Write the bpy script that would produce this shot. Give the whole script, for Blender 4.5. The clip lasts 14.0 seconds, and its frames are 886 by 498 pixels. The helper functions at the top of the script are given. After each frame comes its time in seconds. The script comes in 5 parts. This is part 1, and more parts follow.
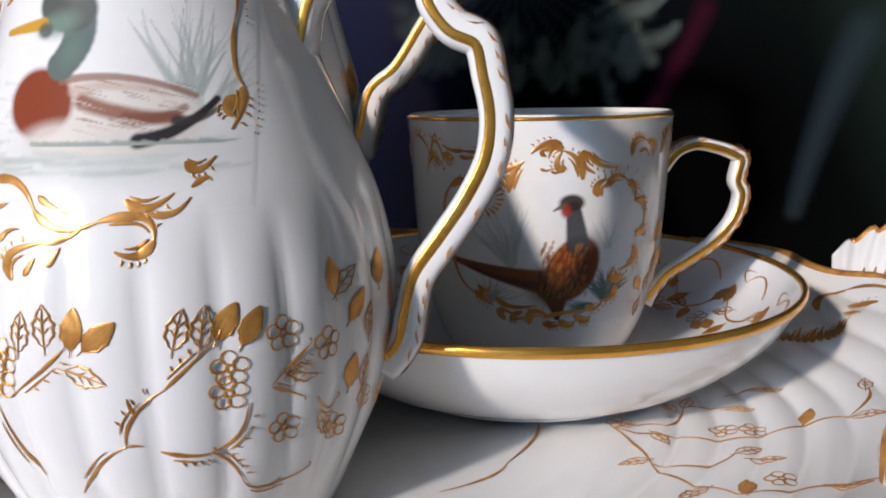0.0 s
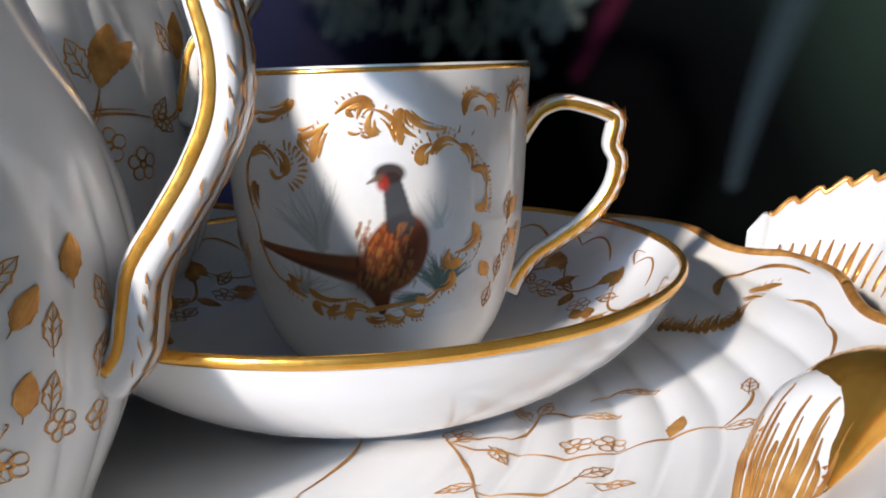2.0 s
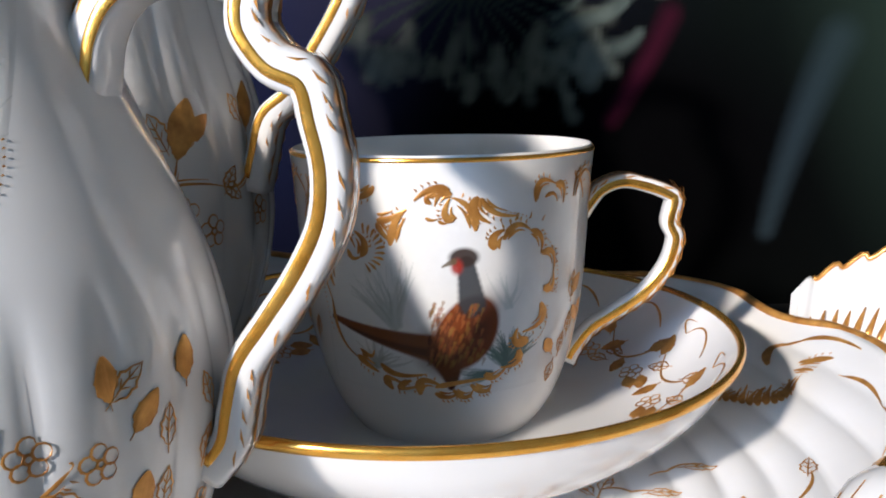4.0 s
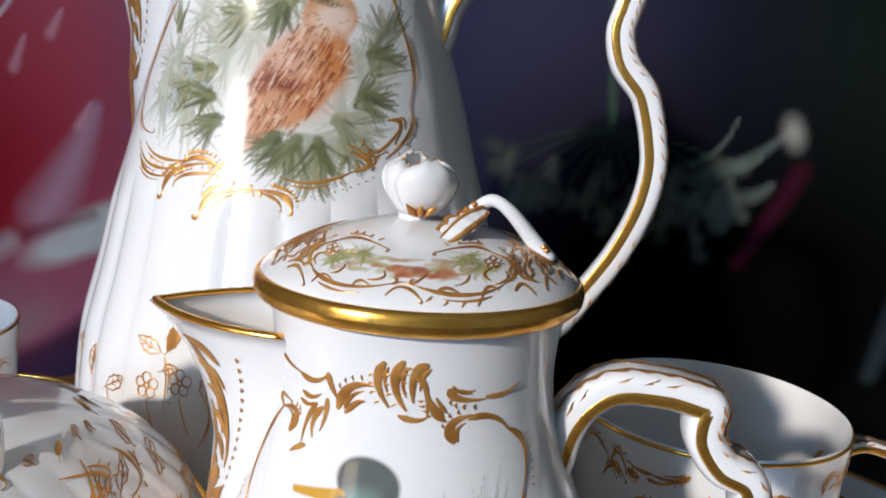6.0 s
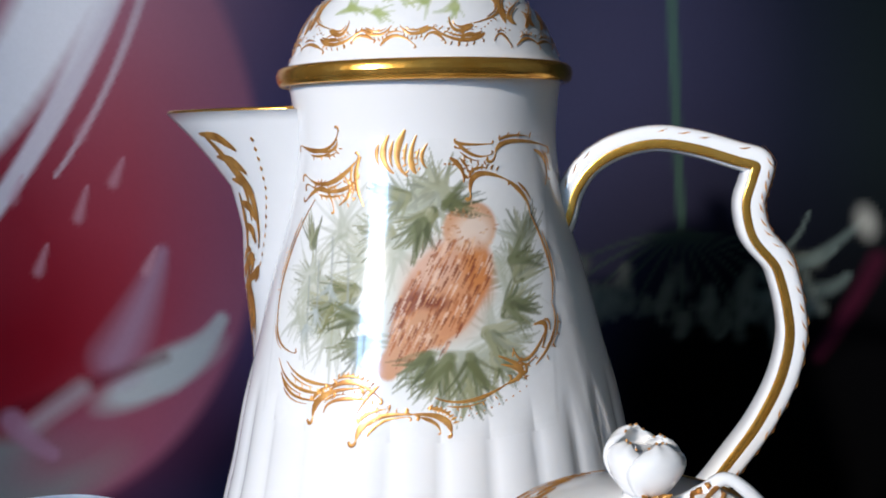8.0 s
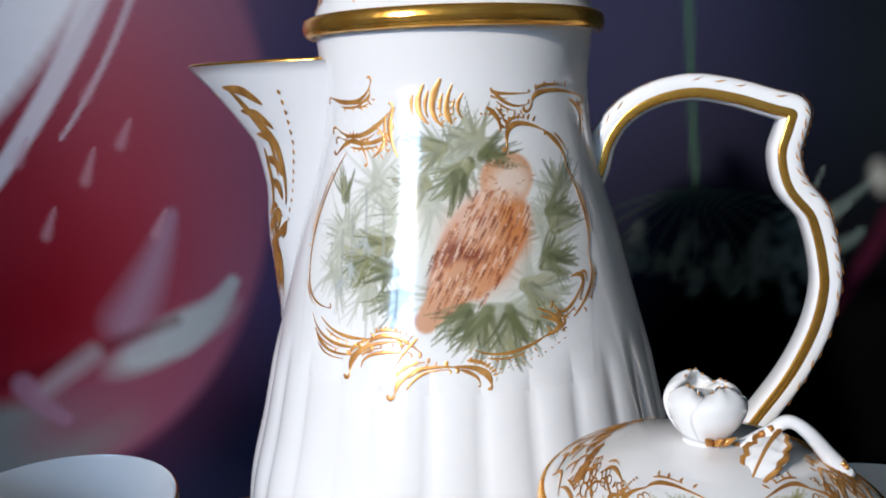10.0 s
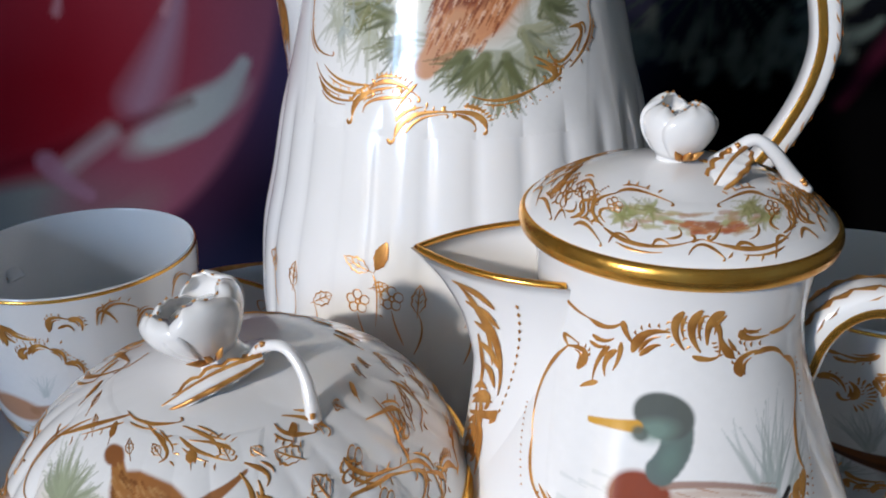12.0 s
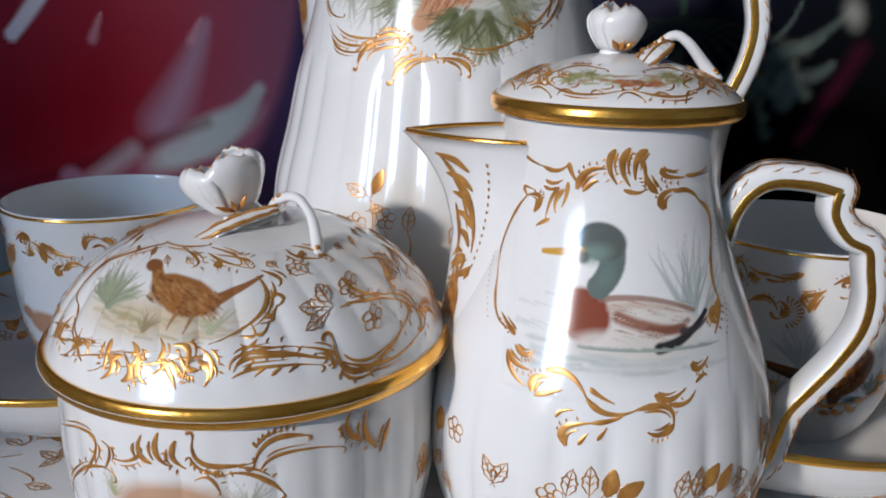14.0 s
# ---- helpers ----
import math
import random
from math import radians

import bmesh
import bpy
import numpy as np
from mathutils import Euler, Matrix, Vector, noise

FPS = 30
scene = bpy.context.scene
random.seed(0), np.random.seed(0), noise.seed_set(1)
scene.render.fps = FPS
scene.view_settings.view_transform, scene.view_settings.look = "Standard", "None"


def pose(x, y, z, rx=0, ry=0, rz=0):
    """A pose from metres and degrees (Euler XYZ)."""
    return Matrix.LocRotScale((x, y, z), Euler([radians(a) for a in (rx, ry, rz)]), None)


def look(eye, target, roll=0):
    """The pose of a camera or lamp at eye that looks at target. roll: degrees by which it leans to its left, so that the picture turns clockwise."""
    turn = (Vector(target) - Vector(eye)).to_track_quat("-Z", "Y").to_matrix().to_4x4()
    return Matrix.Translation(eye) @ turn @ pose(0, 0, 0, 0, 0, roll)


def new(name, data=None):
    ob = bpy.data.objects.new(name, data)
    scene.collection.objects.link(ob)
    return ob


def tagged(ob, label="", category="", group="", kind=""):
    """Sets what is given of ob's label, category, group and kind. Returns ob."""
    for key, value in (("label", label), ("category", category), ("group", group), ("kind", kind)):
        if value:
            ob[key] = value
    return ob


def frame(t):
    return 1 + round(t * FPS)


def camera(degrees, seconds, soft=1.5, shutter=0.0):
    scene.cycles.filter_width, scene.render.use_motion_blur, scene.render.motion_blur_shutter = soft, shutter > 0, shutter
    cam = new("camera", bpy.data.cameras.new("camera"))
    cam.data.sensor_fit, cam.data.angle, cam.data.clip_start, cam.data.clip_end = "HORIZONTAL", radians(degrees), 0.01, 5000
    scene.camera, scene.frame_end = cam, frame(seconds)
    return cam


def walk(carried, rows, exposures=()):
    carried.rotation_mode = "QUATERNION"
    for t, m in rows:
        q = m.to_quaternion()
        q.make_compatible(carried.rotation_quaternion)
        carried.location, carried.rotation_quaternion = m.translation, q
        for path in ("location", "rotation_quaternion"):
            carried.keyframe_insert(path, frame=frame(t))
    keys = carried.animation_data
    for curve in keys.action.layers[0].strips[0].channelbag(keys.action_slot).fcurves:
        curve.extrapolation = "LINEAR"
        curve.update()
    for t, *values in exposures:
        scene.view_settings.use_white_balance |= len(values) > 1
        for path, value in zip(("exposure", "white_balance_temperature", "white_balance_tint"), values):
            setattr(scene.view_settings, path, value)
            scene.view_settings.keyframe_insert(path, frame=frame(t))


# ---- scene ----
cam = camera(57.0, 14.0, 1.9)
METRES, EYE, TILT, LEAN, TURN = 0.32, 0.095, -11.0, 1.0, 0.0
ROWS = [
    (0.0, 0.0, 0.0, 0.0, -0.0, -0.0, -0.0),
    (0.5, 0.0453, 0.0353, 0.0021, 0.5, -0.78, 0.03),
    (1.0, 0.077, 0.0662, 0.0013, 0.05, -1.07, 0.41),
    (1.5, 0.095, 0.0823, 0.0055, -0.97, -1.83, 0.33),
    (2.0, 0.1148, 0.1015, 0.0009, -0.81, -1.53, 0.87),
    (4.5, 0.0431, 0.0697, 0.0793, 0.69, -0.32, -0.98),
    (5.0, -0.0127, 0.0507, 0.1299, 1.28, -0.82, -5.22),
    (5.5, -0.0819, 0.0322, 0.1721, 0.85, -0.1, -6.66),
    (6.0, -0.1537, 0.0136, 0.2229, -0.79, -0.51, -4.6),
    (6.5, -0.2131, -0.008, 0.2664, -1.76, 0.35, -1.81),
    (7.0, -0.2413, 0.0031, 0.3052, -0.83, 1.74, -0.79),
    (7.5, -0.2535, 0.0166, 0.3393, -0.09, 2.46, -0.04),
    (10.0, -0.2952, 0.0306, 0.3304, -0.76, 0.06, 0.76),
    (10.5, -0.2981, 0.025, 0.32, -0.64, -3.35, 0.54),
    (11.0, -0.2934, 0.0108, 0.3086, -0.16, -6.97, 0.12),
    (11.5, -0.2863, 0.0066, 0.3031, 0.26, -11.21, 0.24),
    (12.0, -0.2813, -0.0018, 0.2823, 0.56, -12.74, -0.34),
    (12.5, -0.2802, -0.0164, 0.264, 0.43, -13.5, -0.75),
    (13.0, -0.2758, -0.0484, 0.2346, 0.73, -11.95, -1.32),
    (13.5, -0.2696, -0.0807, 0.1948, 1.07, -8.98, -1.79),
    (14.0, -0.2684, -0.1256, 0.1535, 0.59, -5.66, -2.04),
]
EXPOSURES = [(0.0, -0.1, 6900, 15), (0.5, -0.05, 6900, 15), (1.0, 0.25, 6900, 14), (2.2, 0.4, 6800, 13), (4.3, 0.35, 6800, 13), (5.5, 0.0, 6800, 13), (6.5, -0.2, 6600, 11), (7.5, -0.05, 6550, 11), (11.0, -0.25, 6600, 11), (12.5, -0.5, 6600, 11), (14.0, -0.6, 6650, 12)]
walk(cam, [(t, pose(0, 0, EYE, TILT, LEAN, TURN) @ pose(METRES * x, METRES * y, METRES * z, 90 + pitch, roll, yaw)) for t, x, y, z, yaw, pitch, roll in ROWS], EXPOSURES)

# ---- world, sun, window light ----
SUN_AZ, SUN_EL = radians(230), radians(23)     # azimuth counted from +x, counter-clockwise
sun_way = Vector((math.cos(SUN_AZ) * math.cos(SUN_EL), math.sin(SUN_AZ) * math.cos(SUN_EL), math.sin(SUN_EL)))
world = bpy.data.worlds.new("sky")
scene.world = world
world.use_nodes = True
wn = world.node_tree.nodes
sky = wn.new("ShaderNodeTexSky")
sky.sky_type, sky.sun_disc, sky.sun_elevation, sky.sun_rotation = "NISHITA", False, SUN_EL, radians(90) - SUN_AZ
wn["Background"].inputs["Strength"].default_value = 0.12
world.node_tree.links.new(sky.outputs[0], wn["Background"].inputs["Color"])
sun = new("sun", bpy.data.lights.new("sun", "SUN"))
sun.data.energy, sun.data.angle, sun.data.color = 3.5, radians(3.0), (1.0, 0.94, 0.87)
sun.matrix_world = look(sun_way * 3, (0, 0, 0))


# ---- materials ----
def material(name, color=(0.8, 0.8, 0.8), rough=0.5, metal=0.0, coat=0.0):
    m = bpy.data.materials.new(name)
    m.use_nodes = True
    b = m.node_tree.nodes["Principled BSDF"]
    b.inputs["Base Color"].default_value = (*color, 1)
    b.inputs["Roughness"].default_value, b.inputs["Metallic"].default_value = rough, metal
    b.inputs["Coat Weight"].default_value, b.inputs["Coat Roughness"].default_value = coat, 0.03
    return m, m.node_tree.nodes, m.node_tree.links, b


def noise_node(nodes, links, scale, detail=4, kind="Object"):
    t = nodes.new("ShaderNodeTexCoord")
    n = nodes.new("ShaderNodeTexNoise")
    n.inputs["Scale"].default_value, n.inputs["Detail"].default_value = scale, detail
    links.new(t.outputs[kind], n.inputs["Vector"])
    return n


def ramp_node(nodes, links, source, low, high, a=0.3, b=0.7):
    r = nodes.new("ShaderNodeValToRGB")
    r.color_ramp.elements[0].position, r.color_ramp.elements[1].position = a, b
    r.color_ramp.elements[0].color, r.color_ramp.elements[1].color = (*low, 1), (*high, 1)
    links.new(source, r.inputs[0])
    return r


def bump_node(nodes, links, source, bsdf, strength, distance=0.001):
    u = nodes.new("ShaderNodeBump")
    u.inputs["Strength"].default_value, u.inputs["Distance"].default_value = strength, distance
    links.new(source, u.inputs["Height"])
    links.new(u.outputs[0], bsdf.inputs["Normal"])


def glaze(name, low, high):
    m, n, l, b = material(name, high, 0.16, 0, 0.6)
    big = noise_node(n, l, 30, 3)
    l.new(ramp_node(n, l, big.outputs[0], low, high).outputs[0], b.inputs["Base Color"])
    fine = noise_node(n, l, 160, 2)
    bump_node(n, l, fine.outputs[0], b, 0.06, 0.0006)
    return m


PORCELAIN = glaze("porcelain_glaze", (0.78, 0.77, 0.75), (0.84, 0.83, 0.815))


def gold_material(name, low, high, rough):
    m, n, l, b = material(name, high, rough, 1.0)
    w = noise_node(n, l, 220, 4)
    l.new(ramp_node(n, l, w.outputs[0], low, high).outputs[0], b.inputs["Base Color"])
    s = noise_node(n, l, 900, 2)
    l.new(ramp_node(n, l, s.outputs[0], (rough - 0.04,) * 3, (rough + 0.06,) * 3).outputs[0], b.inputs["Roughness"])
    return m


GOLD = gold_material("polished_gold", (0.92, 0.43, 0.065), (1.0, 0.545, 0.12), 0.21)
GOLD.node_tree.nodes["Principled BSDF"].inputs["Metallic"].default_value = 0.9
GILT = gold_material("painted_gold", (0.44, 0.175, 0.04), (0.82, 0.41, 0.11), 0.32)
GILT.node_tree.nodes["Principled BSDF"].inputs["Metallic"].default_value = 0.5


def paint_material(name, rough, coat):
    m, n, l, b = material(name, (0.8, 0.8, 0.8), rough, 0, coat)
    a = n.new("ShaderNodeVertexColor")
    a.layer_name = "paint"
    g = noise_node(n, l, 500, 3)
    mix = n.new("ShaderNodeMixRGB")
    mix.blend_type = "MULTIPLY"
    mix.inputs[0].default_value = 0.12
    l.new(a.outputs[0], mix.inputs[1])
    l.new(ramp_node(n, l, g.outputs[0], (0.75,) * 3, (1, 1, 1)).outputs[0], mix.inputs[2])
    l.new(mix.outputs[0], b.inputs["Base Color"])
    if coat:
        fine = noise_node(n, l, 160, 2)
        bump_node(n, l, fine.outputs[0], b, 0.06, 0.0006)
    return m


ENAMEL = paint_material("enamel_painting", 0.16, 0.6)
PRINT = paint_material("matt_print", 0.9, 0.0)
PRINT.node_tree.nodes["Principled BSDF"].inputs["Specular IOR Level"].default_value = 0.02


def plaster(name, color):
    m, n, l, b = material(name, color, 0.8)
    w = noise_node(n, l, 3, 5)
    l.new(ramp_node(n, l, w.outputs[0], [c * 0.85 for c in color], color).outputs[0], b.inputs["Base Color"])
    f = noise_node(n, l, 120, 3)
    bump_node(n, l, f.outputs[0], b, 0.2, 0.002)
    return m


WALL = plaster("painted_plaster", (0.46, 0.39, 0.31))
DARKWOOD = plaster("dark_wood", (0.012, 0.009, 0.008))
FLOORWOOD = plaster("oak_floor", (0.42, 0.31, 0.21))


# ---- mesh helpers ----
def mesh_of(name, verts, faces, smooth=True):
    me = bpy.data.meshes.new(name)
    me.from_pydata([tuple(v) for v in verts], [], [tuple(f) for f in faces])
    if smooth:
        me.polygons.foreach_set("use_smooth", [True] * len(me.polygons))
    me.update()
    return me


def part(name, data, mat, parent=None, label="", category="", kind="", group=""):
    if isinstance(data, bmesh.types.BMesh):
        me = bpy.data.meshes.new(name)
        data.to_mesh(me)
        data.free()
        data = me
    if mat and not data.materials:
        data.materials.append(mat)
    ob = new(name, data)
    ob.parent = parent
    return tagged(ob, label, category, group, kind)


def thing(name, place, label, category, group="", turn=0):
    ob = new(name)
    ob.empty_display_size = 0.01
    ob.matrix_world = pose(*place, 0, 0, turn)
    return tagged(ob, label, category, group)


def box(sx, sy, sz, x=0, y=0, z=0, bevel=0.0):
    bm = bmesh.new()
    bmesh.ops.create_cube(bm, size=1, matrix=Matrix.Translation((x, y, z)) @ Matrix.Diagonal((sx, sy, sz, 1)))
    if bevel:
        bmesh.ops.bevel(bm, geom=bm.edges[:], offset=bevel, segments=2, affect="EDGES")
    return bm


def smooth_line(points, n):
    """A rounded line through control points, n steps for each span."""
    p = np.array(points, float)
    p = np.vstack([2 * p[0] - p[1], p, 2 * p[-1] - p[-2]])
    out = []
    for a, b, c, d in zip(p, p[1:], p[2:], p[3:]):
        for t in np.arange(n) / n:
            out.append(0.5 * (2 * b + (c - a) * t + (2 * a - 5 * b + 4 * c - d) * t * t + (3 * b - a - 3 * c + d) * t ** 3))
    out.append(p[-2])
    return np.array(out)


class Turned:
    """A turned porcelain surface: outline of (radius, height) in mm, with flutes and an optional beak."""

    def __init__(self, outline, flutes=0, depth=0.0, low=0, high=1, twist=0.0, beak=None, steps=8):
        self.line = smooth_line(outline, steps) * 0.001
        gap = np.hypot(*np.diff(self.line, axis=0).T)
        self.s = np.r_[0, np.cumsum(gap)]
        self.flutes, self.depth, self.low, self.high, self.twist, self.beak = flutes, depth * 0.001, low * 0.001, high * 0.001, twist, beak

    def radius(self, s):
        return np.interp(s, self.s, self.line[:, 0])

    def arc(self, z):
        """The way along the outline to the height z (mm), on its rising outer side."""
        top = int(np.argmax(self.line[:, 1]))
        return np.interp(z * 0.001, self.line[: top + 1, 1], self.s[: top + 1])

    def at(self, theta, s, off=0.0):
        theta, s = np.broadcast_arrays(np.asarray(theta, float), np.asarray(s, float))
        r, z = np.interp(s, self.s, self.line[:, 0]), np.interp(s, self.s, self.line[:, 1])
        e = 0.0004
        dr = np.interp(s + e, self.s, self.line[:, 0]) - np.interp(s - e, self.s, self.line[:, 0])
        dz = np.interp(s + e, self.s, self.line[:, 1]) - np.interp(s - e, self.s, self.line[:, 1])
        ln = np.maximum(np.hypot(dr, dz), 1e-9)
        nr, nz = dz / ln, -dr / ln
        if self.flutes:
            fade = np.clip((z - self.low) / 0.012, 0, 1) * np.clip((self.high - z) / 0.012, 0, 1)
            wave = np.abs(np.sin(0.5 * self.flutes * (theta + self.twist * z))) ** 0.7
            r = r + self.depth * (wave - 0.6) * fade
        if self.beak:
            angle, wide, reach, z0, z1 = self.beak
            h = np.clip((z * 1000 - z0) / (z1 - z0), 0, 1)
            d = np.abs((theta - angle + math.pi) % (2 * math.pi) - math.pi) / wide
            shape = np.clip(1 - d, 0, 1) ** 1.15
            r = r + reach * 0.001 * shape * (0.35 * h + 0.65 * h ** 3)
        r, z = r + nr * off, z + nz * off
        return np.stack([r * np.cos(theta), r * np.sin(theta), z], -1)

    def mesh(self, name, around=160, s0=None, s1=None):
        pick = np.ones(len(self.s), bool)
        if s0 is not None:
            pick = (self.s >= s0) & (self.s <= s1)
        s = self.s[pick]
        th = np.arange(around) * 2 * math.pi / around
        v = self.at(th[None, :], s[:, None]).reshape(-1, 3)
        n = len(s)
        i, j = np.meshgrid(np.arange(n - 1), np.arange(around), indexing="ij")
        k = (j + 1) % around
        f = np.stack([i * around + j, i * around + k, (i + 1) * around + k, (i + 1) * around + j], -1).reshape(-1, 4)
        return mesh_of(name, v.tolist(), f.tolist())


def ring(name, radius, height, thick, tall=None, around=96):
    """A rounded band, in mm."""
    tall = tall or thick
    a = np.linspace(0, 2 * math.pi, 11)
    t = Turned([(radius + thick * math.cos(x), height + tall * math.sin(x)) for x in a], steps=2)
    return t.mesh(name, around)


def sweep(name, centre, wide, deep, sides=20, power=2.6, across=(0, 1, 0), groove=0.0):
    """A bar along a line in mm, with widths (across the plane of the line) and depths (within it) along its way."""
    c = np.array(centre, float) * 0.001
    n = len(c)
    tan = np.gradient(c, axis=0)
    tan /= np.linalg.norm(tan, axis=1)[:, None]
    side = np.array(across, float)
    up = np.cross(tan, side)
    up /= np.linalg.norm(up, axis=1)[:, None]
    q = np.linspace(0, 1, n)
    w = np.interp(q, np.linspace(0, 1, len(wide)), wide) * 0.0005
    d = np.interp(q, np.linspace(0, 1, len(deep)), deep) * 0.0005
    a = np.arange(sides) * 2 * math.pi / sides
    ca, sa = np.cos(a), np.sin(a)
    x = np.sign(ca) * np.abs(ca) ** (2 / power)
    y = np.sign(sa) * np.abs(sa) ** (2 / power)
    v = c[:, None] + side * (w[:, None] * x)[..., None] + up[:, None] * (d[:, None] * y)[..., None]
    f = [(i * sides + j, i * sides + (j + 1) % sides, (i + 1) * sides + (j + 1) % sides, (i + 1) * sides + j) for i in range(n - 1) for j in range(sides)]
    f += [tuple(range(sides))[::-1], tuple((n - 1) * sides + j for j in range(sides))]
    return mesh_of(name, v.reshape(-1, 3).tolist(), f)


# ---- outlines of the turned porcelain, in mm ----
POT = Turned([(0, 3.1), (38, 3.1), (43, 0), (45.5, 2), (48, 6.1), (55, 20.4), (60, 34.7), (62.3, 49.1), (62, 61.3), (60, 78.7), (55.5, 96.1), (51.5, 113.4), (47.5, 127.8), (43.5, 143.1), (39, 157.4), (36.3, 169.7), (35.2, 180.9), (35.8, 191.1), (36.2, 194.7), (35.2, 195.2), (34, 193.2), (33.5, 173.7), (40, 148.2), (50, 112.4), (57, 61.3), (44, 8.2), (0, 6.1)], 28, 1.0, 8, 122)
LID = Turned([(0, 0), (33, 0), (37.5, 0), (38.5, 1.5), (37.5, 3.5), (36, 6), (33.5, 12), (30.5, 17), (26, 22), (18, 27), (8, 30), (0, 30.5)])
JUG = Turned([(0, 3), (24, 3), (27, 0), (28.5, 1.5), (31.5, 8.1), (36.5, 20.2), (39.3, 31.4), (40.2, 42.5), (39, 52.6), (37, 60.7), (34, 68.3), (31, 75.4), (28.4, 82), (26, 88.5), (24.2, 95.1), (23.5, 101.2), (24, 108.3), (24.8, 112.8), (24, 113.8), (22.8, 112.3), (22, 99.2), (29, 76.9), (37.5, 46.6), (28, 8.1), (0, 6.1)], 24, 0.8, 4, 62)
JLID = Turned([(0, 0), (24, 0), (26, 0), (26.6, 1.2), (26, 2.6), (23.5, 4.6), (18, 7.4), (11, 9.8), (5, 11), (0, 11.3)])
BOWL = Turned([(0, 3.5), (28.4, 3.5), (30.9, 0), (32.8, 2.3), (38.2, 12.9), (41.6, 25.7), (43.1, 39.8), (43.1, 51.5), (42.7, 60.8), (41.6, 60.3), (41.5, 39.8), (35.3, 9.4), (0, 7)], 30, 0.5, 3, 58)
BLID = Turned([(0, 0), (42.6, 0), (44.3, 0.7), (44.5, 2.2), (43.7, 4.2), (40.7, 10.1), (34.8, 16.8), (27.4, 21.8), (19.6, 24.8), (9.8, 26.5), (0, 26.9)], 30, 0.9, 3, 26, 9.0)
CUP = Turned([(0, 3), (18.1, 3), (20.6, 0), (22.1, 1), (26.1, 7.5), (29.4, 17), (31.6, 28), (32.7, 42), (33.3, 54), (34, 62), (33.8, 63), (33, 62), (31.4, 42), (27.6, 17), (20.1, 6), (0, 5)])
SAUCER = Turned([(0, 2.8), (39, 2.8), (41, 0), (43, 1.3), (51.5, 5), (60, 11.2), (66.6, 18.1), (70.8, 25.5), (70.6, 26.3), (69.5, 25.8), (64.4, 18.8), (56.5, 12.2), (44.5, 7.6), (30.4, 6.6), (0, 6.6)])


# ---- decoration helpers ----
class Gilder:
    """Collects brush strokes of gold in mm on a surface and makes them one raised mesh."""

    def __init__(self, place):
        self.place, self.v, self.f = place, [], []

    def line(self, p, w, lift=0.10, head=0.35):
        """A tapered ribbon along points p; head: where it is widest."""
        p = np.asarray(p, float)
        t = np.gradient(p, axis=0)
        t /= np.maximum(np.linalg.norm(t, axis=1), 1e-6)[:, None]
        n = np.stack([-t[:, 1], t[:, 0]], -1)
        q = np.linspace(0, 1, len(p))
        wide = w * 0.5 * np.maximum(0.22, np.minimum((q + 0.04) / head, (1.04 - q) / (1 - head)) ** 0.6)
        k = len(self.v)
        rows = [self.place(p + n * wide[:, None], 0.00014), self.place(p, lift * 0.001 + 0.00016), self.place(p - n * wide[:, None], 0.00014)]
        self.v += np.stack(rows, 1).reshape(-1, 3).tolist()
        for a in range(len(p) - 1):
            for b in (0, 1):
                self.f.append((k + 3 * a + b, k + 3 * a + b + 1, k + 3 * a + b + 4, k + 3 * a + b + 3))

    def s(self, x0, y0, xm, ym, x1, y1, w):
        """A stroke from one point over a middle to an end, with a small hook where it starts."""
        a, m, b = np.array([x0, y0]), np.array([xm, ym]), np.array([x1, y1])
        c = 2 * m - 0.5 * (a + b)
        q = np.linspace(0, 1, 13)[:, None]
        p = (1 - q) ** 2 * a + 2 * q * (1 - q) * c + q * q * b
        self.line(p, w * 0.98, head=random.choice((0.25, 0.4, 0.7)))
        d, size = b - a, np.linalg.norm(b - a)
        if size > 4.5 and w >= 0.55:
            n = np.array([-d[1], d[0]]) / size
            out = n if (m - 0.5 * (a + b)) @ n > 0 else -n
            k = p[2:10] * 0.94 + p[5] * 0.06 + out * (0.55 + 0.62 * w)
            self.line(k, w * 0.55, head=0.3)
            if random.random() < 0.55:
                self.comb(p[4:11], 1 if out @ n > 0 else -1, 0.9 + 0.3 * w, 0.22 + 0.2 * w)
            if abs(d[0]) > abs(d[1]):
                self.curl(b, math.degrees(math.atan2((b - c)[1], (b - c)[0])), size * 0.2, 210 if out @ n < 0 else -210, w * 0.55)
        if w >= 1.1 and size > 3 and abs(d[0]) > abs(d[1]):
            turn = 1 if d[0] * (m - a)[1] - d[1] * (m - a)[0] > 0 else -1
            self.curl(a, math.degrees(math.atan2(-(c - a)[1], -(c - a)[0])), size * 0.28, -turn * 250, w * 0.65)
            self.comb(p[3:10], turn, 1.1 + 0.2 * w, w * 0.45)

    def c(self, x0, y0, xm, ym, x1, y1, w):
        """A comma-shaped brush stroke with a round head."""
        a, m, b = np.array([x0, y0]), np.array([xm, ym]), np.array([x1, y1])
        k = 2 * m - 0.5 * (a + b)
        q = np.linspace(0, 1, 15)[:, None]
        p = (1 - q) ** 2 * a + 2 * q * (1 - q) * k + q * q * b
        self.line(p, w, head=0.16)
        d, size = b - a, np.linalg.norm(b - a)
        if size > 2.5 and w >= 1.0:
            n = np.array([-d[1], d[0]]) / size
            n = n if (m - 0.5 * (a + b)) @ n > 0 else -n
            self.line(p[1:12] - n * (0.35 + 0.55 * w), w * 0.6, head=0.2)
            for k in range(3, 12, 2):
                self.line([p[k] + n * (0.3 + 0.3 * w), p[k] + n * (0.7 + 0.5 * w), p[k] + n * (1.0 + 0.6 * w) + d / size * 0.4], 0.42, head=0.5)

